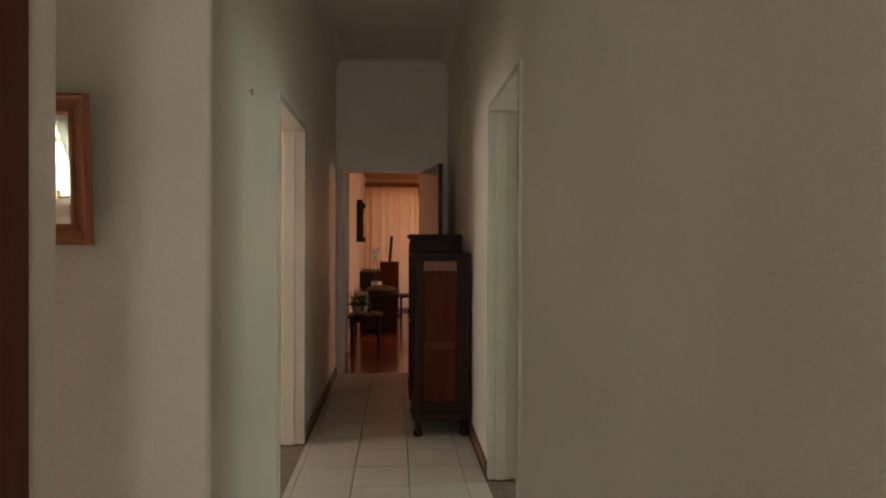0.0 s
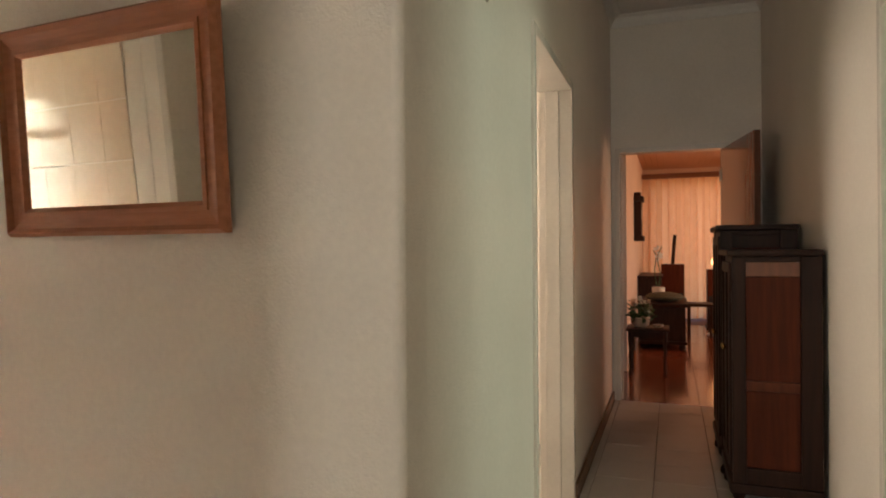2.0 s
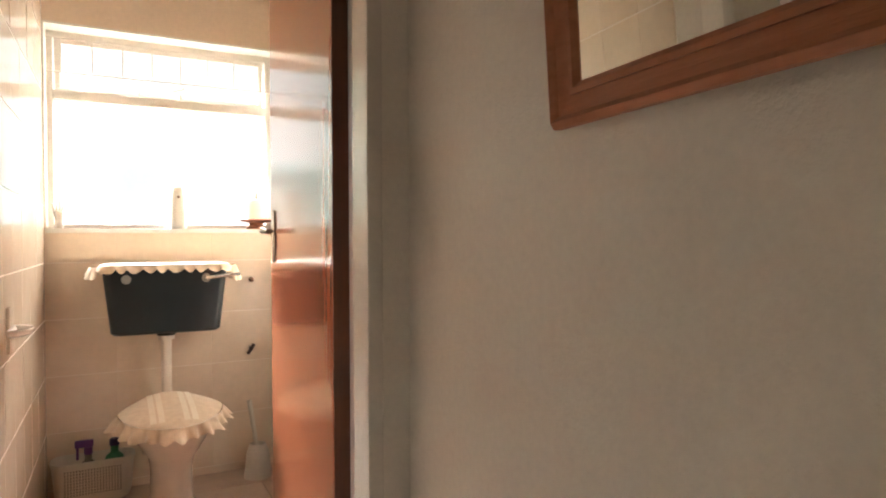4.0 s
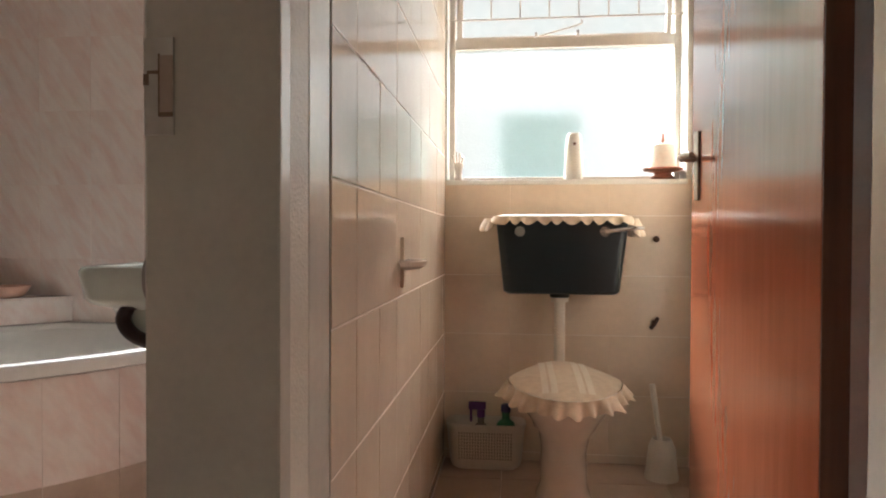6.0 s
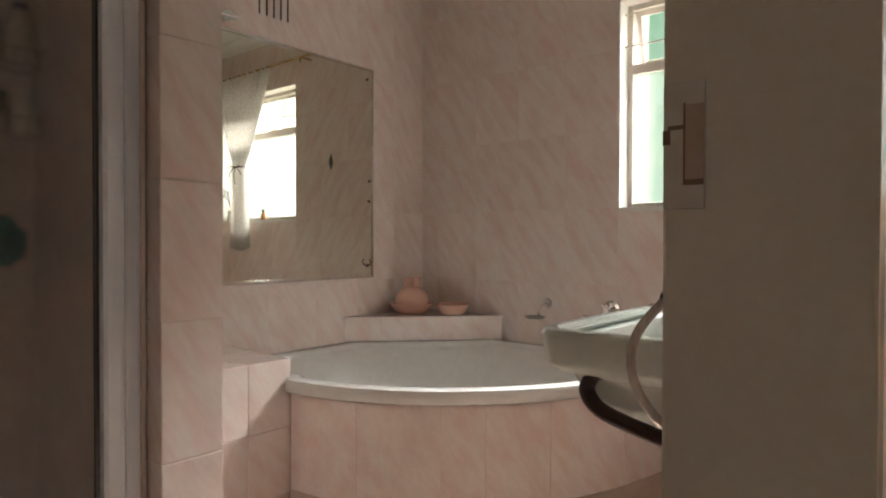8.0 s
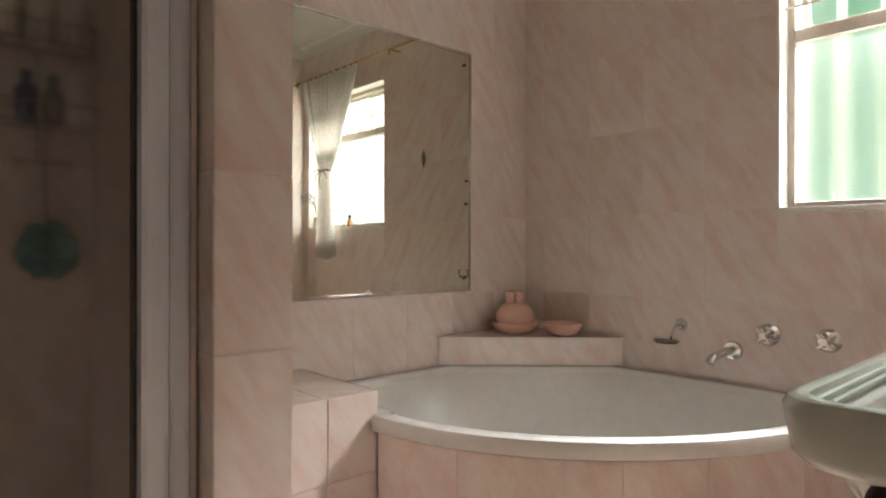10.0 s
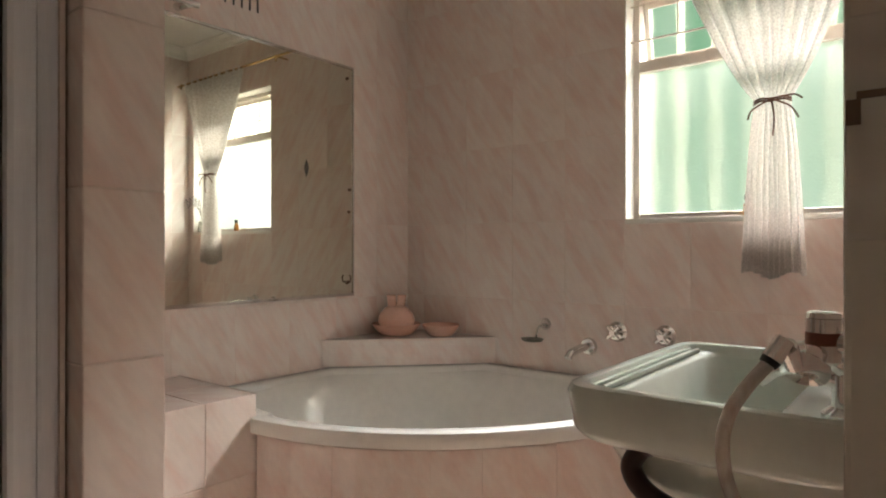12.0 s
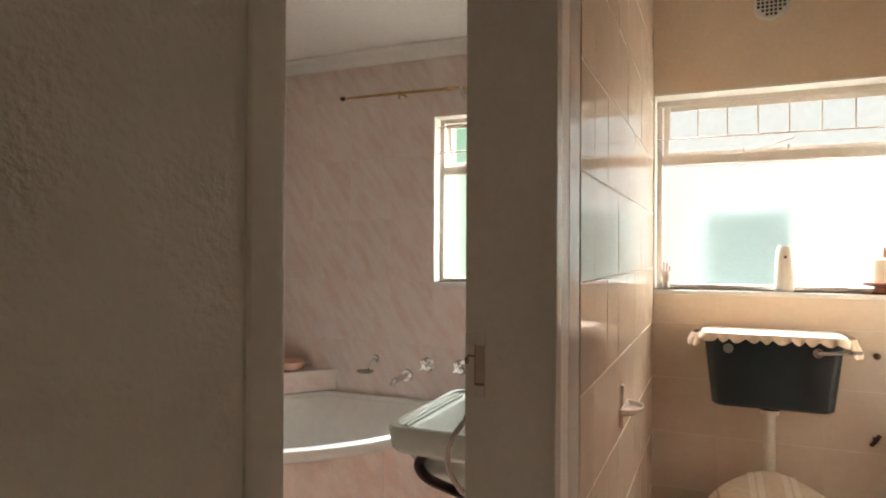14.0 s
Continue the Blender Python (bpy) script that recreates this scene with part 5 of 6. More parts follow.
bt = thing("corner_bath", (-3.4, 0.2, 0), "white enamel corner bath with a curved rim behind pink tiles", "bath")
bm = bmesh.new()
ring = lambda d, z: [(x, y, z) for x, y in shrink(PLAN, d)]
mid = Vector((-3.46, 0.12))


def bowl(k, z, soft=0):
    """The tub's section at a depth, its corners rounded off by soft steps."""
    pts = [Vector(p) for p in shrink(PLAN, 0.075)]
    for _ in range(soft):
        pts = [(pts[i - 1] + pts[i] * 2 + pts[(i + 1) % len(pts)]) / 4 for i in range(len(pts))]
    return [(mid.x + (p.x - mid.x) * k, mid.y + (p.y - mid.y) * k, z) for p in pts]


skin(bm, [ring(0.014, RIM - 0.050), ring(0.003, RIM - 0.046), ring(0.0, RIM - 0.040), ring(0.0, RIM - 0.010), ring(0.003, RIM - 0.002), ring(0.010, RIM), ring(0.050, RIM), ring(0.060, RIM - 0.003), ring(0.066, RIM - 0.010), ring(0.070, RIM - 0.024)],
     True, (False, False))
part("rim", bm, WHITE_CERAMIC, bt, smooth=True)
bm = bmesh.new()
skin(bm, [ring(0.0695, RIM - 0.023), bowl(0.985, RIM - 0.045, 2), bowl(0.965, RIM - 0.10, 6), bowl(0.94, RIM - 0.18, 10), bowl(0.90, RIM - 0.28, 14), bowl(0.85, RIM - 0.35, 16), bowl(0.78, RIM - 0.39, 16), bowl(0.66, RIM - 0.405, 16), bowl(0.3, RIM - 0.41, 16)], True, (False, True))
part("tub_shell", bm, WHITE_CERAMIC, bt, smooth=True)
# tiled front that follows the curve
fp_ = thing("tiled_apron", (-3.2, 0.4, 0), "curved bath front faced with pink marbled tiles", "apron wall")
bm = bmesh.new()
lo = [(x, y) for x, y in bez((-2.80, -0.05), (-2.825, 0.47), (-3.35, 0.90), (-4.012, 0.90), 22)]
skin(bm, [[(x, y, z) for x, y in lo + [(-4.012, 0.86)] + [(x + (-3.7 - x) * 0.05, y - 0.03) for x, y in lo[::-1]]] for z in (0.0, RIM - 0.054)])
part("core", bm, PINK_GROUT, fp_)
for r, (z0, z1) in enumerate(((0.003, 0.135), (0.137, RIM - 0.055))):
    for k0, k1 in ((0, 4), (4, 8), (8, 10), (10, 13), (13, 17), (17, 21)):
        run = [Vector((*p, 0)) for p in lo[k0:k1 + 1]]
        pts = []
        for i, p in enumerate(run):
            d = (run[min(i + 1, len(run) - 1)] - run[max(i - 1, 0)]).normalized()
            nrm = Vector((d.y, -d.x, 0))
            if nrm.dot(p - Vector((-3.7, -0.2, 0))) < 0:
                nrm = -nrm
            if i == 0:
                p = p + d * 0.0008
            if i == len(run) - 1:
                p = p - d * 0.0008
            pts.append((p, nrm))
        loop0 = [(p + q * 0.0004).xy for p, q in pts] + [(p + q * 0.003).xy for p, q in pts[::-1]]
        bm = bmesh.new()
        skin(bm, [[(x, y, z) for x, y in loop0] for z in (z0, z1)])
        part("tile", bm, PINK_CURVED if r else BROWN_TILE, fp_)
# tiled ledge beside the stub wall
lg = thing("tiled_ledge", (-2.56, -0.28, 0), "low ledge of pink marbled tiles beside the bath", "ledge")
LT = 0.60
part("core", boxes((-2.80, -2.313, -0.514, -0.06, 0.0, LT - 0.007)), PINK_GROUT, lg)
LEDGE = lg
# corner shelf over the bath
sh = thing("corner_shelf", (-3.85, -0.4, RIM + 0.001), "three-cornered shelf of pink marbled tile in the bath corner", "shelf")
bm = bmesh.new()
tri = [(-3.455, -0.514), (-4.014, -0.514), (-4.014, 0.01)]
skin(bm, [[(x, y, z) for x, y in tri] for z in (RIM + 0.001, 0.638)])
part("riser", bm, PINK_CURVED, sh)
bm = bmesh.new()
skin(bm, [[(x, y, z) for x, y in [(-3.445, -0.514), (-4.014, -0.514), (-4.014, 0.02)]] for z in (0.639, 0.648)])
part("top_tile", bm, PINK_TILE, sh)


def soap_dish(x, y, r, label):
    d = thing("soap_dish", (x, y, 0.6485), label, "dish", "peach clay dishes")
    bm = bmesh.new()
    lathe(bm, (x, y, 0.6485), [(r * 0.5, 0), (r * 0.68, 0.008), (r * 0.88, 0.032), (r, 0.05), (r * 0.985, 0.053), (r * 0.95, 0.05), (r * 0.82, 0.032), (r * 0.6, 0.012)], 28, (1, 1))
    part("bowl", bm, TERRACOTTA, d, smooth=True)


soap_dish(-3.79, -0.385, 0.114, "wide peach clay dish on the corner shelf")
soap_dish(-3.885, -0.20, 0.086, "smaller peach clay dish on the corner shelf")
VX, VY = -3.79, -0.385
vs_ = thing("clay_vessel", (VX, VY, 0.664), "peach clay double-necked vessel in the wide dish", "vessel")
bm = bmesh.new()
lathe(bm, (VX, VY, 0.664), [(0.045, 0), (0.074, 0.02), (0.084, 0.05), (0.078, 0.08), (0.058, 0.105), (0.040, 0.118)], 28)
part("belly", bm, TERRACOTTA, vs_, smooth=True)
for s in (-1, 1):
    bm = bmesh.new()
    dx, dy = -0.014 * s, 0.0155 * s
    sweep(bm, [(VX + dx * 0.8, VY + dy * 0.8, 0.76), (VX + dx, VY + dy, 0.795), (VX + dx * 1.1, VY + dy * 1.1, 0.822)], 0.021, seg=14)
    lathe(bm, (VX + dx * 1.15, VY + dy * 1.15, 0.816), [(0.019, 0), (0.024, 0.012), (0.019, 0.016), (0.010, 0.011)], 14)
    part("neck", bm, TERRACOTTA, vs_, smooth=True)

# bath taps on the window wall
def wall_tap(y, z, label):
    t = thing("wall_tap", (BW + 0.004, y, z), label, "tap", "bath stop taps")
    bm = bmesh.new()
    rod(bm, (BW + 0.003, y, z), (BW + 0.016, y, z), 0.040, 0.030, 24)
    part("rose", bm, CHROME, t, smooth=True)
    bm = bmesh.new()
    rod(bm, (BW + 0.014, y, z), (BW + 0.055, y, z), 0.014, 0.011, 16)
    for a in range(4):
        w = radians(45 + 90 * a)
        rod(bm, (BW + 0.045, y, z), (BW + 0.045, y + 0.026 * math.cos(w), z + 0.026 * math.sin(w)), 0.006, 0.007, 10)
        ball(bm, (BW + 0.045, y + 0.028 * math.cos(w), z + 0.028 * math.sin(w)), 0.0085, seg=8)
    part("cross_handle", bm, CHROME, t, smooth=True)


wall_tap(0.585, 0.716, "chrome cross-handled wall tap over the bath")
wall_tap(0.775, 0.716, "chrome cross-handled wall tap over the bath")
spt = thing("bath_spout", (BW + 0.004, 0.44, 0.645), "chrome bath spout on the tiled wall", "spout")
bm = bmesh.new()
rod(bm, (BW + 0.003, 0.465, 0.648), (BW + 0.016, 0.465, 0.648), 0.036, 0.03, 24)
part("rose", bm, CHROME, spt, smooth=True)
bm = bmesh.new()
sweep(bm, [(BW + 0.012, 0.465, 0.648), (BW + 0.06, 0.455, 0.645), (BW + 0.11, 0.44, 0.632), (BW + 0.128, 0.435, 0.612)], 0.016, seg=14)
part("pipe", bm, CHROME, spt, smooth=True)
shd = thing("wall_soap_holder", (BW + 0.004, 0.25, 0.70), "small chrome soap holder on the tiled wall", "soap holder")
bm = bmesh.new()
rod(bm, (BW + 0.003, 0.265, 0.725), (BW + 0.016, 0.265, 0.725), 0.026, 0.02, 20)
sweep(bm, [(BW + 0.014, 0.265, 0.725), (BW + 0.05, 0.262, 0.715), (BW + 0.06, 0.255, 0.685), (BW + 0.05, 0.25, 0.668)], 0.005)
part("bracket", bm, CHROME, shd, smooth=True)
bm = bmesh.new()
lathe(bm, (BW + 0.062, 0.235, 0.655), [(0.04, 0), (0.052, 0.01), (0.05, 0.012), (0.036, 0.004)], 24, (0.75, 1))
part("tray", bm, CLEAR_PLASTIC, shd, smooth=True)

# large mirror with clips
bmr = thing("bath_mirror", (-3.125, BS + 0.004, 0.845), "large frameless mirror with rusty screws and worn edges", "mirror")
part("glass", boxes((-3.632, -2.62, BS + 0.004, BS + 0.008, 0.845, 1.855), bevel=0.0004), MIRROR, bmr)
part("edge_strip", boxes((-3.64, -2.61, BS + 0.002, BS + 0.013, 0.832, 0.8445), (-3.64, -2.61, BS + 0.002, BS + 0.012, 1.8555, 1.866), (-3.642, -3.6325, BS + 0.002, BS + 0.012, 0.8446, 1.855), bevel=0.001), CHROME, bmr, "thin worn silver edge strip")
for x, z in ((-3.60, 1.81), (-3.615, 1.31), (-3.612, 1.21), (-3.60, 0.89)):
    bm = bmesh.new()
    rod(bm, (x, BS + 0.0095, z), (x, BS + 0.015, z), 0.007, 0.005, 10)
    part("screw", bm, RUST, bmr)
bm = bmesh.new()
sweep(bm, [(-3.598, BS + 0.014, 0.90), (-3.598, BS + 0.03, 0.895), (-3.596, BS + 0.035, 0.915), (-3.598, BS + 0.028, 0.925)], 0.003)
part("clip_hook", bm, RUST, bmr, "bent rusty hook")

bm = bmesh.new()
leaf_outline = [(0.0, 0.045), (0.010, 0.022), (0.017, 0.0), (0.010, -0.024), (0.003, -0.05), (-0.008, -0.026), (-0.016, 0.002), (-0.007, 0.024)]
skin(bm, [[(-3.37 + u * 0.75, BS + d, 1.385 + w * 0.8) for u, w in leaf_outline] for d in (0.0083, 0.0092)])
part("worn_spot", bm, mat("tarnished_silver", (0.17, 0.15, 0.12), (0.10, 0.09, 0.075), 0.5, scale=60, fine=200), bmr, "dark leaf-shaped tarnished spot")

# air brick slots high on the wall
ab = thing("air_brick", (-3.06, BS + 0.002, 1.98), "row of five narrow ventilation slots in the tiled wall", "vent")
# each slot is a black strip on the uncut wall, in place of shade
for k in range(5):
    part("slot", boxes((-3.135 + k * 0.036, -3.129 + k * 0.036, BS + 0.0005, BS + 0.004, 1.97, 2.075)), BLACK_RUBBER, ab)
# chrome rail end above the mirror
tr = thing("towel_rail", (-2.55, BS, 1.90), "chrome towel rail ending above the mirror", "rail")
bm = bmesh.new()
rod(bm, (-2.36, BS + 0.07, 1.895), (-2.84, BS + 0.07, 1.895), 0.011, seg=14)
part("bar", bm, CHROME, tr, smooth=True)
bm = bmesh.new()
rod(bm, (-2.80, BS + 0.002, 1.895), (-2.80, BS + 0.075, 1.895), 0.016, 0.02, 16)
rod(bm, (-2.40, BS + 0.002, 1.895), (-2.40, BS + 0.075, 1.895), 0.016, 0.02, 16)
part("post", bm, CHROME, tr, smooth=True)
# knob on the stub wall
kn = thing("robe_hook", (-2.229, 0.331, 1.643), "round chrome robe hook on the tiled stub wall", "hook")
bm = bmesh.new()
rod(bm, (-2.229, 0.331, 1.643), (-2.231, 0.352, 1.643), 0.024, 0.019, 22)
part("rose", bm, CHROME, kn, "round chrome base", True)
bm = bmesh.new()
ball(bm, (-2.238, 0.368, 1.646), 0.019, (1, 0.9, 1.1), 18)
sweep(bm, [(-2.238, 0.366, 1.636), (-2.243, 0.380, 1.621), (-2.247, 0.392, 1.613)], 0.012)
ball(bm, (-2.247, 0.390, 1.615), 0.015, (1, 1, 0.9), 16)
rod(bm, (-2.246, 0.388, 1.622), (-2.262, 0.398, 1.628), 0.009, 0.010, 14)
part("knob", bm, CHROME, kn, "polished double knob", True)

# ---- curtain at the bathroom window ----
rodt = thing("curtain_rod", (-3.93, 0.85, 2.17), "thin brass curtain rod on small brackets", "curtain rod")
bm = bmesh.new()
rod(bm, (-3.93, 0.105, 2.172), (-3.93, 1.54, 2.165), 0.007, seg=12)
part("rail", bm, BRASS, rodt, smooth=True)
bm = bmesh.new()
ball(bm, (-3.93, 0.10, 2.172), 0.013, (1, 1.4, 1), 12)
part("finial", bm, RUST, rodt, "dark end knob", True)
for y in (0.45, 1.50):
    bm = bmesh.new()
    rod(bm, (BW + 0.002, y, 2.172), (-3.93, y, 2.172), 0.005)
    rod(bm, (-3.93, y, 2.14), (-3.93, y, 2.18), 0.006)
    part("bracket", bm, BRASS, rodt)
lcu = thing("lace_curtain", (-3.94, 1.15, 0.96), "white lace curtain gathered with a thin dark tie", "curtain")
bm = bmesh.new()
rows = []
NZ, NU = 44, 130
for i in range(NZ + 1):
    z = 0.955 + (2.175 - 0.955) * i / NZ
    if z > 1.53:
        f = (z - 1.53) / (2.175 - 1.53)
        e = f ** 0.8
        l, r = 1.105 - 0.315 * e, 1.198 + 0.27 * e
    else:
        f = (1.53 - z) / (1.53 - 0.955)
        l, r = 1.105 - 0.045 * f ** 0.5, 1.198 + 0.05 * f ** 0.5
    amp = 0.012 + 0.018 * min(1, abs(z - 1.53) * 2)
    row = []
    for k in range(NU + 1):
        u = k / NU
        hang = 0.012 * math.sin(u * 9 + 0.5) * (1 if i == 0 else max(0, 1 - i / 5))
        row.append((-3.945 + amp * math.sin(u * 62 + 1.3 * math.sin(u * 11)) + 0.004 * math.sin(u * 150), l + (r - l) * u, z + hang))
    rows.append(row)
skin(bm, rows, False, (False, False))
part("cloth", bm, LACE, lcu, smooth=True)
bm = bmesh.new()
for k, z in ((0, 1.532), (1, 1.524)):
    sweep(bm, [(-3.945, 1.095, z), (-3.918, 1.12, z + 0.004), (-3.912, 1.155, z), (-3.918, 1.19, z + 0.004), (-3.945, 1.208, z)], 0.0035)
sweep(bm, [(-3.91, 1.155, 1.53), (-3.905, 1.10, 1.50), (-3.91, 1.085, 1.47)], 0.003)
sweep(bm, [(-3.91, 1.155, 1.53), (-3.905, 1.165, 1.47), (-3.91, 1.16, 1.41)], 0.003)
sweep(bm, [(-3.91, 1.155, 1.53), (-3.905, 1.22, 1.535), (-3.91, 1.245, 1.52)], 0.003)
sweep(bm, [(-3.91, 1.155, 1.53), (-3.905, 1.21, 1.50), (-3.91, 1.235, 1.46)], 0.003)
part("tie", bm, EDGE_WOOD, lcu, "thin dark ribbon tied in a bow")
bottle("oil_bottle", BW - 0.045, 1.05, SILL + 0.001, 0.016, 0.055, AMBER_GLASS, BLACK_RUBBER, "tiny brown oil bottle with a black cap on the sill", 0.022, neck=0.6)
vase = thing("lavender_vase", (BW - 0.04, 1.47, SILL + 0.001), "dried lavender sprigs in a little clear vase on the sill", "vase")
bm = bmesh.new()
lathe(bm, (BW - 0.04, 1.47, SILL + 0.001), [(0.018, 0), (0.022, 0.02), (0.014, 0.06), (0.016, 0.075), (0.012, 0.07)], 16)
part("glass", bm, CLEAR_PLASTIC, vase, smooth=True)
for k in range(5):
    bm = bmesh.new()
    a = -0.9 + 0.45 * k
    tipp = (BW - 0.02 + 0.02 * k, 1.472 + 0.02 * a, SILL + 0.25 - 0.03 * abs(a))
    sweep(bm, [(BW - 0.04, 1.47, SILL + 0.04), (BW - 0.035, 1.47 + 0.012 * a, SILL + 0.15), tipp], 0.0015, seg=6)
    for j in range(6):
        ball(bm, (tipp[0] + random.uniform(-0.004, 0.004), tipp[1] - 0.006 * j * a, tipp[2] - 0.011 * j), 0.005, seg=6)
    part("sprig", bm, LAVENDER, vase)

# ---- basin ----
NX0, NX1, NY0, NY1, NZ_ = -2.915, -2.395, 1.190, 1.562, 0.862
bs = thing("wash_basin", (-2.655, 1.45, 0.78), "pale mint ceramic wash basin bracketed to the wall", "basin")
bm = bmesh.new()


def nr(i, z, r, back=0.0, front=0.0, side_=0.0):
    return rrect(NX0 + i + side_, NX1 - i - side_, NY0 + i + front, NY1 - i - back, z, r, 6)


skin(bm, [nr(0.10, NZ_ - 0.175, 0.09, 0.03), nr(0.06, NZ_ - 0.15, 0.09, 0.0), nr(0.035, NZ_ - 0.084, 0.07), nr(0.014, NZ_ - 0.074, 0.055), nr(0.006, NZ_ - 0.062, 0.052), nr(0.0, NZ_ - 0.012, 0.05),
          nr(0.004, NZ_ - 0.003, 0.05), nr(0.012, NZ_, 0.048), nr(0.022, NZ_ - 0.002, 0.045), nr(0.028, NZ_ - 0.012, 0.042, 0.004, 0.0), nr(0.034, NZ_ - 0.016, 0.04, 0.075, 0.022),
          nr(0.038, NZ_ - 0.022, 0.05, 0.08, 0.026), nr(0.058, NZ_ - 0.09, 0.07, 0.075, 0.024), nr(0.095, NZ_ - 0.135, 0.035, 0.055, 0.02), nr(0.14, NZ_ - 0.145, 0.015, 0.02, 0.0)])
part("bowl", bm, MINT_CERAMIC, bs, smooth=True)
for k in range(2):
    bm = bmesh.new()
    y = NY0 + 0.031 + k * 0.016
    sweep(bm, [(NX0 + 0.055, y, NZ_ - 0.0115), (NX0 + 0.2, y, NZ_ - 0.010), (NX1 - 0.05, y, NZ_ - 0.0115)], 0.006, 0.005, 10)
    part("soap_ridge", bm, MINT_CERAMIC, bs, smooth=True)
for x in (-2.43, -2.89):
    bk_ = thing("basin_bracket", (x, 1.56, 0.66), "dark brown painted iron bracket under the basin", "bracket", "basin brackets")
    bm = bmesh.new()
    sweep(bm, [(x, 1.563, 0.665), (x, 1.46, 0.688), (x, 1.36, 0.71), (x, 1.305, 0.728), (x, 1.283, 0.757), (x, 1.297, 0.785), (x, 1.31, 0.79)], 0.017, 0.013, 12, 6)
    part("arm", bm, IRON, bk_, smooth=True)
    part("wall_plate", boxes((x - 0.022, x + 0.022, 1.557, 1.5645, 0.60, 0.74), bevel=0.002), IRON, bk_)


def pillar_tap(x, label):
    t = thing("pillar_tap", (x, 1.50, NZ_ - 0.01), label, "tap", "basin taps")
    bm = bmesh.new()
    lathe(bm, (x, 1.515, NZ_ - 0.012), [(0.024, 0), (0.024, 0.006), (0.014, 0.014), (0.013, 0.05), (0.018, 0.056), (0.018, 0.066), (0.011, 0.072)], 18)
    sweep(bm, [(x, 1.512, NZ_ + 0.028), (x, 1.47, NZ_ + 0.040), (x, 1.445, NZ_ + 0.038), (x, 1.425, NZ_ + 0.022)], 0.010, 0.011, 12)
    part("body", bm, CHROME, t, smooth=True)
    bm = bmesh.new()
    rod(bm, (x, 1.515, NZ_ + 0.06), (x, 1.515, NZ_ + 0.085), 0.02, 0.024, 8)
    part("handle", bm, CHROME, t)


pillar_tap(-2.65, "chrome pillar tap on the basin")
pillar_tap(-2.47, "chrome pillar tap on the basin")
hs = thing("hand_shower", (-2.40, 1.55, 0.92), "chrome wall mixer with a ring holder and a pale looping hose", "hand shower")
MX, MY, MZ = -2.40, 1.503, 0.948
bm = bmesh.new()
lathe(bm, (MX, MY, MZ), [(0.013, -0.027), (0.0165, -0.024), (0.0168, -0.0072)], 20)
lathe(bm, (MX, MY, MZ), [(0.0168, 0.0062), (0.0168, 0.020), (0.0160, 0.0205), (0.0168, 0.021), (0.016, 0.026), (0.011, 0.028)], 20)
rod(bm, (MX, 1.563, MZ - 0.004), (MX, MY + 0.01, MZ - 0.004), 0.013, 0.011, 16)
lathe(bm, (MX, 1.556, MZ - 0.004), [(0.022, -0.002), (0.022, 0.002)], 16)
part("mixer", bm, CHROME, hs, smooth=True)
bm = bmesh.new()
lathe(bm, (MX, MY, MZ), [(0.0172, -0.0070), (0.0172, 0.0060)], 20)
part("band", bm, RED_CLAY, hs, "brown plastic band", True)
bm = bmesh.new()
ringc = Vector((-2.345, 1.494, 0.922))
sweep(bm, [ringc + Vector((-0.030 * math.cos(a), -0.013 * math.sin(a), 0.012 * math.cos(a) * -1)) for a in [math.pi * 2 * k / 10 for k in range(11)]], 0.0052, 0.010, 10)
rod(bm, (MX, MY, MZ - 0.018), (-2.375, 1.498, 0.934), 0.010, 0.008, 12)
rod(bm, (-2.315, 1.490, 0.930), (-2.294, 1.487, 0.950), 0.009, 0.010, 12)
part("ring_holder", bm, CHROME, hs, smooth=True)
bm = bmesh.new()
rod(bm, (-2.290, 1.487, 0.957), (-2.2822, 1.477, 0.9385), 0.0088, 0.0096, 18)
part("sleeve", bm, CHROME, hs, "chrome hose sleeve", True)
bm = bmesh.new()
rod(bm, (-2.2822, 1.477, 0.9385), (-2.280, 1.474, 0.9335), 0.0092, 0.0080, 18)
part("collar", bm, BLACK_RUBBER, hs, "black collar")
bm = bmesh.new()
sweep(bm, [(-2.281, 1.476, 0.936), (-2.268, 1.460, 0.914), (-2.253, 1.448, 0.89), (-2.240, 1.445, 0.862), (-2.231, 1.455, 0.824), (-2.235, 1.482, 0.785), (-2.25, 1.52, 0.76), (-2.262, 1.56, 0.752)], 0.0064, seg=14)
part("hose", bm, mat("hose_plastic", (0.86, 0.80, 0.75), (0.72, 0.64, 0.58), 0.16, 0.6, scale=30, fine=150, stretch=(6, 6, 0.4)), hs, smooth=True)

# ---- shower ----
sd = thing("shower_screen", (-1.65, 0.24, 0), "aluminium framed shower screen with tinted glass", "shower screen")
part("wall_channel", boxes((-2.143, -2.132, 0.215, 0.262, 0.05, 2.0), bevel=0.003), CHANNEL, sd)
part("jamb_profile", boxes((-2.131, -2.0925, 0.216, 0.262, 0.05, 2.0), bevel=0.008), ALUMINIUM, sd)
part("door_stile", boxes((-2.092, -2.040, 0.222, 0.270, 0.06, 1.98), bevel=0.012), ALUMINIUM, sd)
part("seal", boxes((-2.0395, -2.033, 0.234, 0.252, 0.06, 1.98)), mat("grey_seal_rubber", (0.10, 0.09, 0.085), None, 0.5), sd, "dark grey rubber seal")
g = part("glass", boxes((-2.032, -1.20, 0.239, 0.245, 0.07, 1.97)), SHOWER_GLASS, sd, "tinted glass")
g.visible_shadow = False
part("far_stile", boxes((-1.198, -1.155, 0.222, 0.270, 0.05, 2.0), bevel=0.006), ALUMINIUM, sd)
part("head_rail", boxes((-2.143, -1.155, 0.224, 0.266, 2.002, 2.05), bevel=0.005), ALUMINIUM, sd)
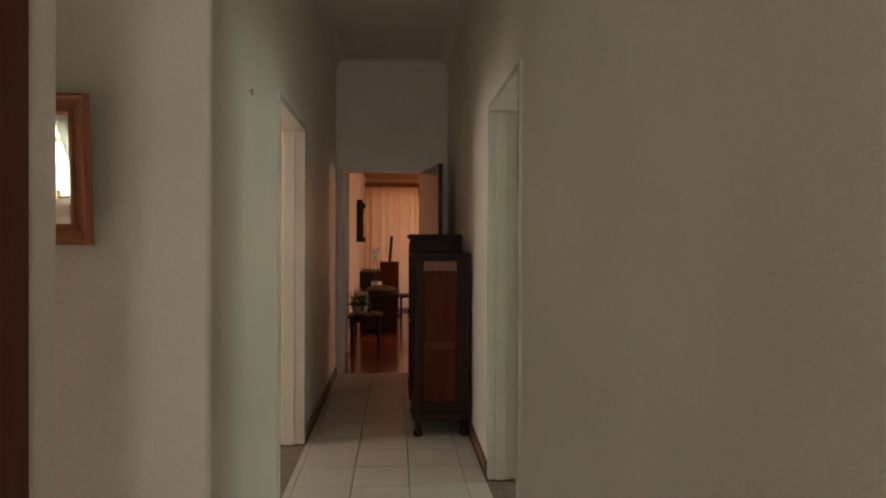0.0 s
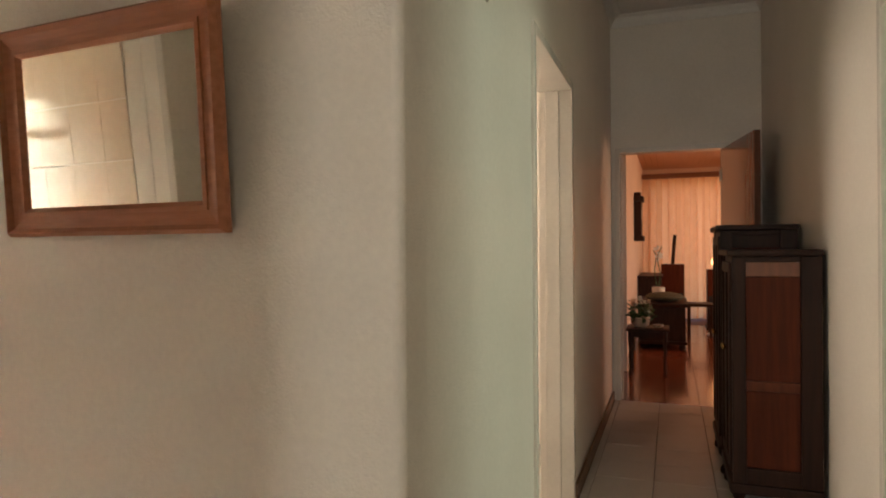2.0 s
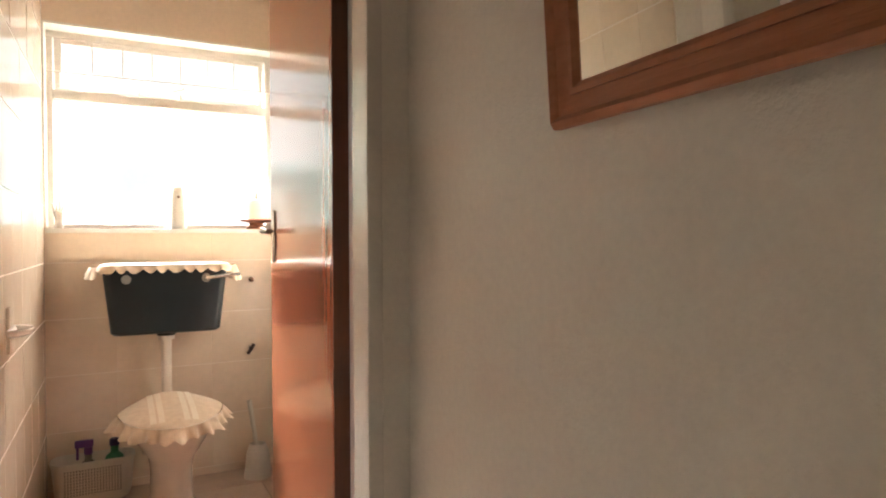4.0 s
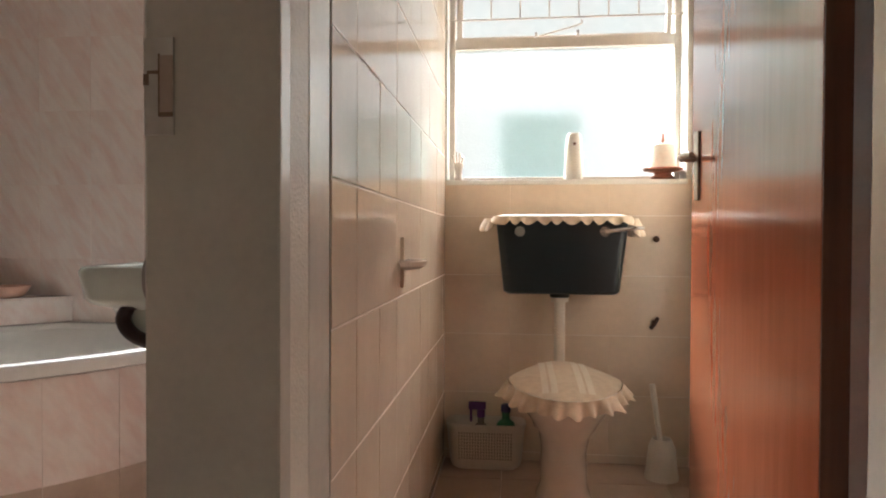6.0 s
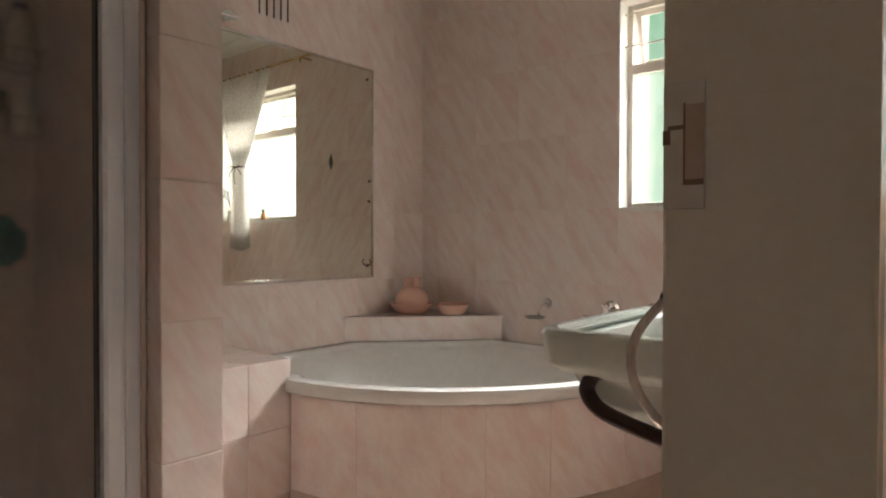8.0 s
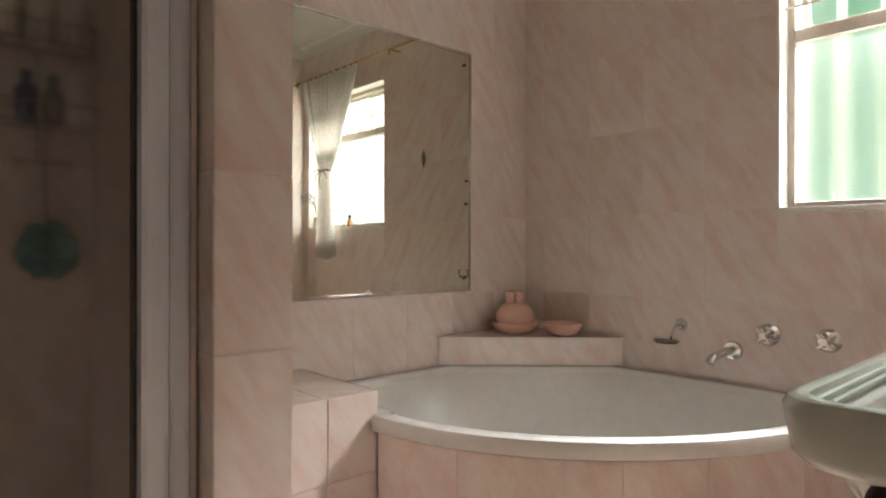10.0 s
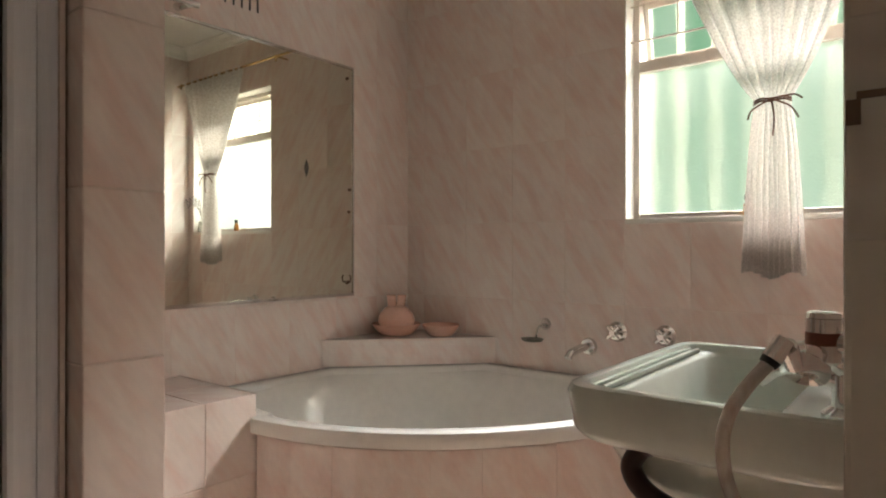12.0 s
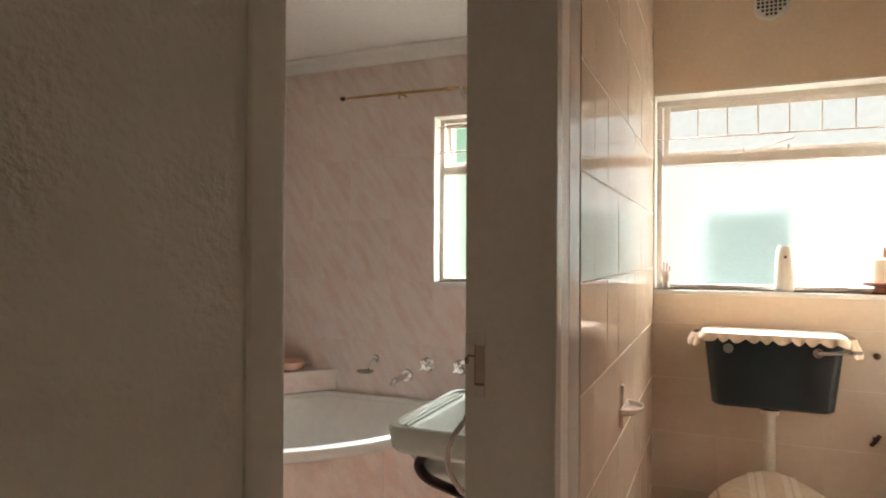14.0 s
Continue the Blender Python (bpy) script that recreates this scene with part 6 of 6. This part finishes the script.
part("sill_rail", boxes((-2.143, -1.155, 0.218, 0.272, 0.0, 0.048), bevel=0.005), ALUMINIUM, sd)
tagged(part("floor_shower", boxes((-2.14, BE, BS, 0.21, 0.0, 0.05)), WHITE_CERAMIC), kind="structure")
cd = thing("shower_caddy", (-2.02, BS + 0.08, 1.30), "chrome wire shower caddy with two shelves of bottles", "caddy")
for z in (1.335, 1.54):
    bm = bmesh.new()
    for dz in (0.0, 0.05):
        for a, b in (((-1.89, BS + 0.01), (-2.145, BS + 0.01)), ((-2.145, BS + 0.01), (-2.145, BS + 0.12)), ((-2.145, BS + 0.12), (-1.89, BS + 0.12)), ((-1.89, BS + 0.12), (-1.89, BS + 0.01))):
            rod(bm, (*a, z + dz), (*b, z + dz), 0.0028, seg=6)
    for k in range(8):
        x = -1.905 - 0.032 * k
        rod(bm, (x, BS + 0.01, z), (x, BS + 0.12, z), 0.002, seg=6)
        rod(bm, (x, BS + 0.12, z), (x, BS + 0.12, z + 0.05), 0.002, seg=6)
    part("basket_shelf", bm, CHROME, cd)
bm = bmesh.new()
rod(bm, (-2.02, BS + 0.008, 1.25), (-2.02, BS + 0.008, 1.80), 0.004)
part("spine", bm, CHROME, cd)
bm = bmesh.new()
rod(bm, (-1.96, BS + 0.02, 1.245), (-2.10, BS + 0.02, 1.245), 0.005)
for x in (-1.97, -2.03, -2.09):
    sweep(bm, [(x, BS + 0.02, 1.245), (x, BS + 0.03, 1.225), (x, BS + 0.045, 1.235)], 0.003)
part("hook_bar", bm, CHROME, cd)
bottle("shampoo_bottle", -2.095, BS + 0.065, 1.544, 0.036, 0.175, WHITE_PLASTIC, NAVY_PLASTIC, "large white shampoo bottle with a dark cap in the caddy", 0.022, neck=0.5)
bottle("shampoo_bottle", -2.015, BS + 0.065, 1.544, 0.030, 0.185, WHITE_PLASTIC, RED_PLASTIC, "white bottle with a red cap in the caddy", 0.022, neck=0.5)
bottle("shampoo_bottle", -1.935, BS + 0.065, 1.544, 0.037, 0.20, WHITE_PLASTIC, WHITE_PLASTIC, "broad white bottle in the caddy", 0.02, neck=0.5)
bottle("soap_bottle", -2.105, BS + 0.065, 1.339, 0.034, 0.125, WHITE_PLASTIC, WHITE_PLASTIC, "short white bottle on the lower caddy shelf", 0.016, neck=0.8)
bottle("soap_bottle", -1.985, BS + 0.065, 1.339, 0.026, 0.115, NAVY_PLASTIC, NAVY_PLASTIC, "short dark bottle on the lower caddy shelf", 0.016, neck=0.5)
bottle("soap_bottle", -2.045, BS + 0.065, 1.339, 0.024, 0.11, CLEAR_PLASTIC, GREEN_PLASTIC, "clear bottle with a green cap on the lower shelf", 0.016, neck=0.5)
sp_ = thing("net_sponge", (-2.03, BS + 0.08, 0.92), "round teal net sponge hung from the caddy", "sponge")
bm = bmesh.new()
for k in range(70):
    a, b = random.uniform(0, 6.28), random.uniform(-1.4, 1.4)
    r = 0.05 + random.uniform(-0.006, 0.012)
    c = Vector((math.cos(a) * math.cos(b), math.sin(a) * math.cos(b), math.sin(b))) * r + Vector((-2.03, BS + 0.08, 1.01))
    bmesh.ops.create_uvsphere(bm, u_segments=7, v_segments=5, radius=0.022, matrix=Matrix.Translation(c) @ Euler((a, b, 0)).to_matrix().to_4x4() @ Matrix.Diagonal((1, 0.35, 1.2, 1)))
ball(bm, (-2.03, BS + 0.08, 1.01), 0.045)
part("net", bm, TEAL, sp_, smooth=True)
bm = bmesh.new()
sweep(bm, [(-2.03, BS + 0.08, 1.06), (-2.03, BS + 0.05, 1.15), (-2.03, BS + 0.04, 1.232)], 0.0025)
part("cord", bm, TEAL, sp_)

# ---- tiles of floors and walls ----
tiling(floor_hall, (0, 0, -0.006), (1, 0, 0), (0, 1, 0), joints(HW + 0.018, HE - 0.018, 0.075, 0.306), joints(-1.59, HEND + 0.004, 3.95, 0.3), HALL_TILE, gap=0.004, thick=0.007)
tiling(floor_hall, (0, 0, -0.006), (1, 0, 0), (0, 1, 0), joints(WF + 0.004, HW + 0.016, 0.075, 0.306), joints(LS + 0.004, LN - 0.004, 3.95, 0.3), HALL_TILE, gap=0.004, thick=0.007)
Z_BATH = joints(0.0, BCZ - 0.07, 0.82, 0.34)
T = JOINT
tiling(wall_bath_west, (BW - T, 0, 0), (0, 1, 0), (0, 0, 1), joints(BS, BN, 0.10, 0.256), Z_BATH, PINK_TILE, holes=[(0.612, 1.503, SILL - 0.02, WTOP + 0.004)], thick=T)
tiling(wall_bath_south, (0, BS - T, 0), (-1, 0, 0), (0, 0, 1), joints(2.31, -BW, 2.52, 0.256), Z_BATH, PINK_TILE, thick=T)
tiling(wall_bath_south, (0, BS - T, 0), (-1, 0, 0), (0, 0, 1), joints(-BE, 2.146, 1.4, 0.256), Z_BATH, PINK_TILE, thick=T)
tiling(wall_party, (0, BN + T, 0), (1, 0, 0), (0, 0, 1), joints(BW, -2.07, -3.9, 0.256), Z_BATH, PINK_TILE, thick=T)
tiling(pier, (0, 0.324, 0), (-1, 0, 0), (0, 0, 1), [2.147, 2.309], Z_BATH, PINK_TILE)
tiling(pier, (-2.306, 0, 0), (0, -1, 0), (0, 0, 1), joints(-0.327, -BS, 0.10, 0.256), Z_BATH, PINK_TILE)
tiling(pier, (-2.15, 0, 0), (0, 1, 0), (0, 0, 1), joints(BS, 0.327, 0.10, 0.256), Z_BATH, PINK_TILE)
tiling(wall_bath_east, (BE + T, 0, 0), (0, -1, 0), (0, 0, 1), joints(-1.56, -BS, 0.1, 0.256), Z_BATH, PINK_TILE, thick=T)
tiling(bath_floor, (0, 0, -0.006), (1, 0, 0), (0, 1, 0), joints(-3.6, BE, -2.4, 0.306), joints(0.0, 1.57, 0.3, 0.306), BROWN_TILE, thick=0.008)
Z_WC = joints(0.0, TCZ, 1.012, 0.244)
side = Vector((TBX - WB, TSY1 - TSY0, 0)).normalized()
tiling(wall_toilet_south, (WB - 0.004, TSY0 - T, 0), side, (0, 0, 1), joints(0, 1.645, 0.165, 0.2), Z_WC, CREAM_TILE, gap=0.0045, thick=0.0014, gapu=0.0010)
tiling(wall_toilet_back, (TBX - T, 0, 0), (0, 1, 0), (0, 0, 1), joints(TSY1, TNY, 2.42, 0.4), [z for z in Z_WC if z < SILL - 0.05] + [SILL - 0.002], CREAM_TILE, gapu=0.0005, thick=T)
tiling(wall_toilet_north, (0, TNY + T, 0), (1, 0, 0), (0, 0, 1), joints(TBX, WB, -3.0, 0.2), Z_WC, CREAM_TILE, thick=T)
tiling(toilet_floor, (0, 0, -0.006), (1, 0, 0), (0, 1, 0), joints(TBX, WF - 0.02, -3.70, 0.306), joints(1.75, TNY, 1.99, 0.306), BROWN_TILE, thick=0.008)
tiling(LEDGE, (0, -0.06, 0), (-1, 0, 0), (0, 0, 1), joints(2.313, 2.803, 2.63, 0.17), joints(0.0, LT, 0.36, 0.237), PINK_TILE)
tiling(LEDGE, (-2.80, 0, 0), (0, -1, 0), (0, 0, 1), [0.057, 0.30, 0.513], joints(0.0, LT, 0.36, 0.237), PINK_TILE)
tiling(LEDGE, (0, 0, LT - 0.007), (1, 0, 0), (0, 1, 0), joints(-2.803, -2.313, -2.63, 0.256), joints(-0.513, -0.057, -0.29, 0.34), PINK_TILE)
for k in range(9):
    for j in range(30):
        y0 = LY0 - 0.1 + j * 0.23
        if j < 24:
            tiling(lounge_floor, (0, 0, -0.012), (1, 0, 0), (0, 1, 0), [-0.62 + k * 0.23, -0.39 + k * 0.23], [y0, y0 + 0.23], PARQUET, gap=0.001, thick=0.01, name="parquet_block")
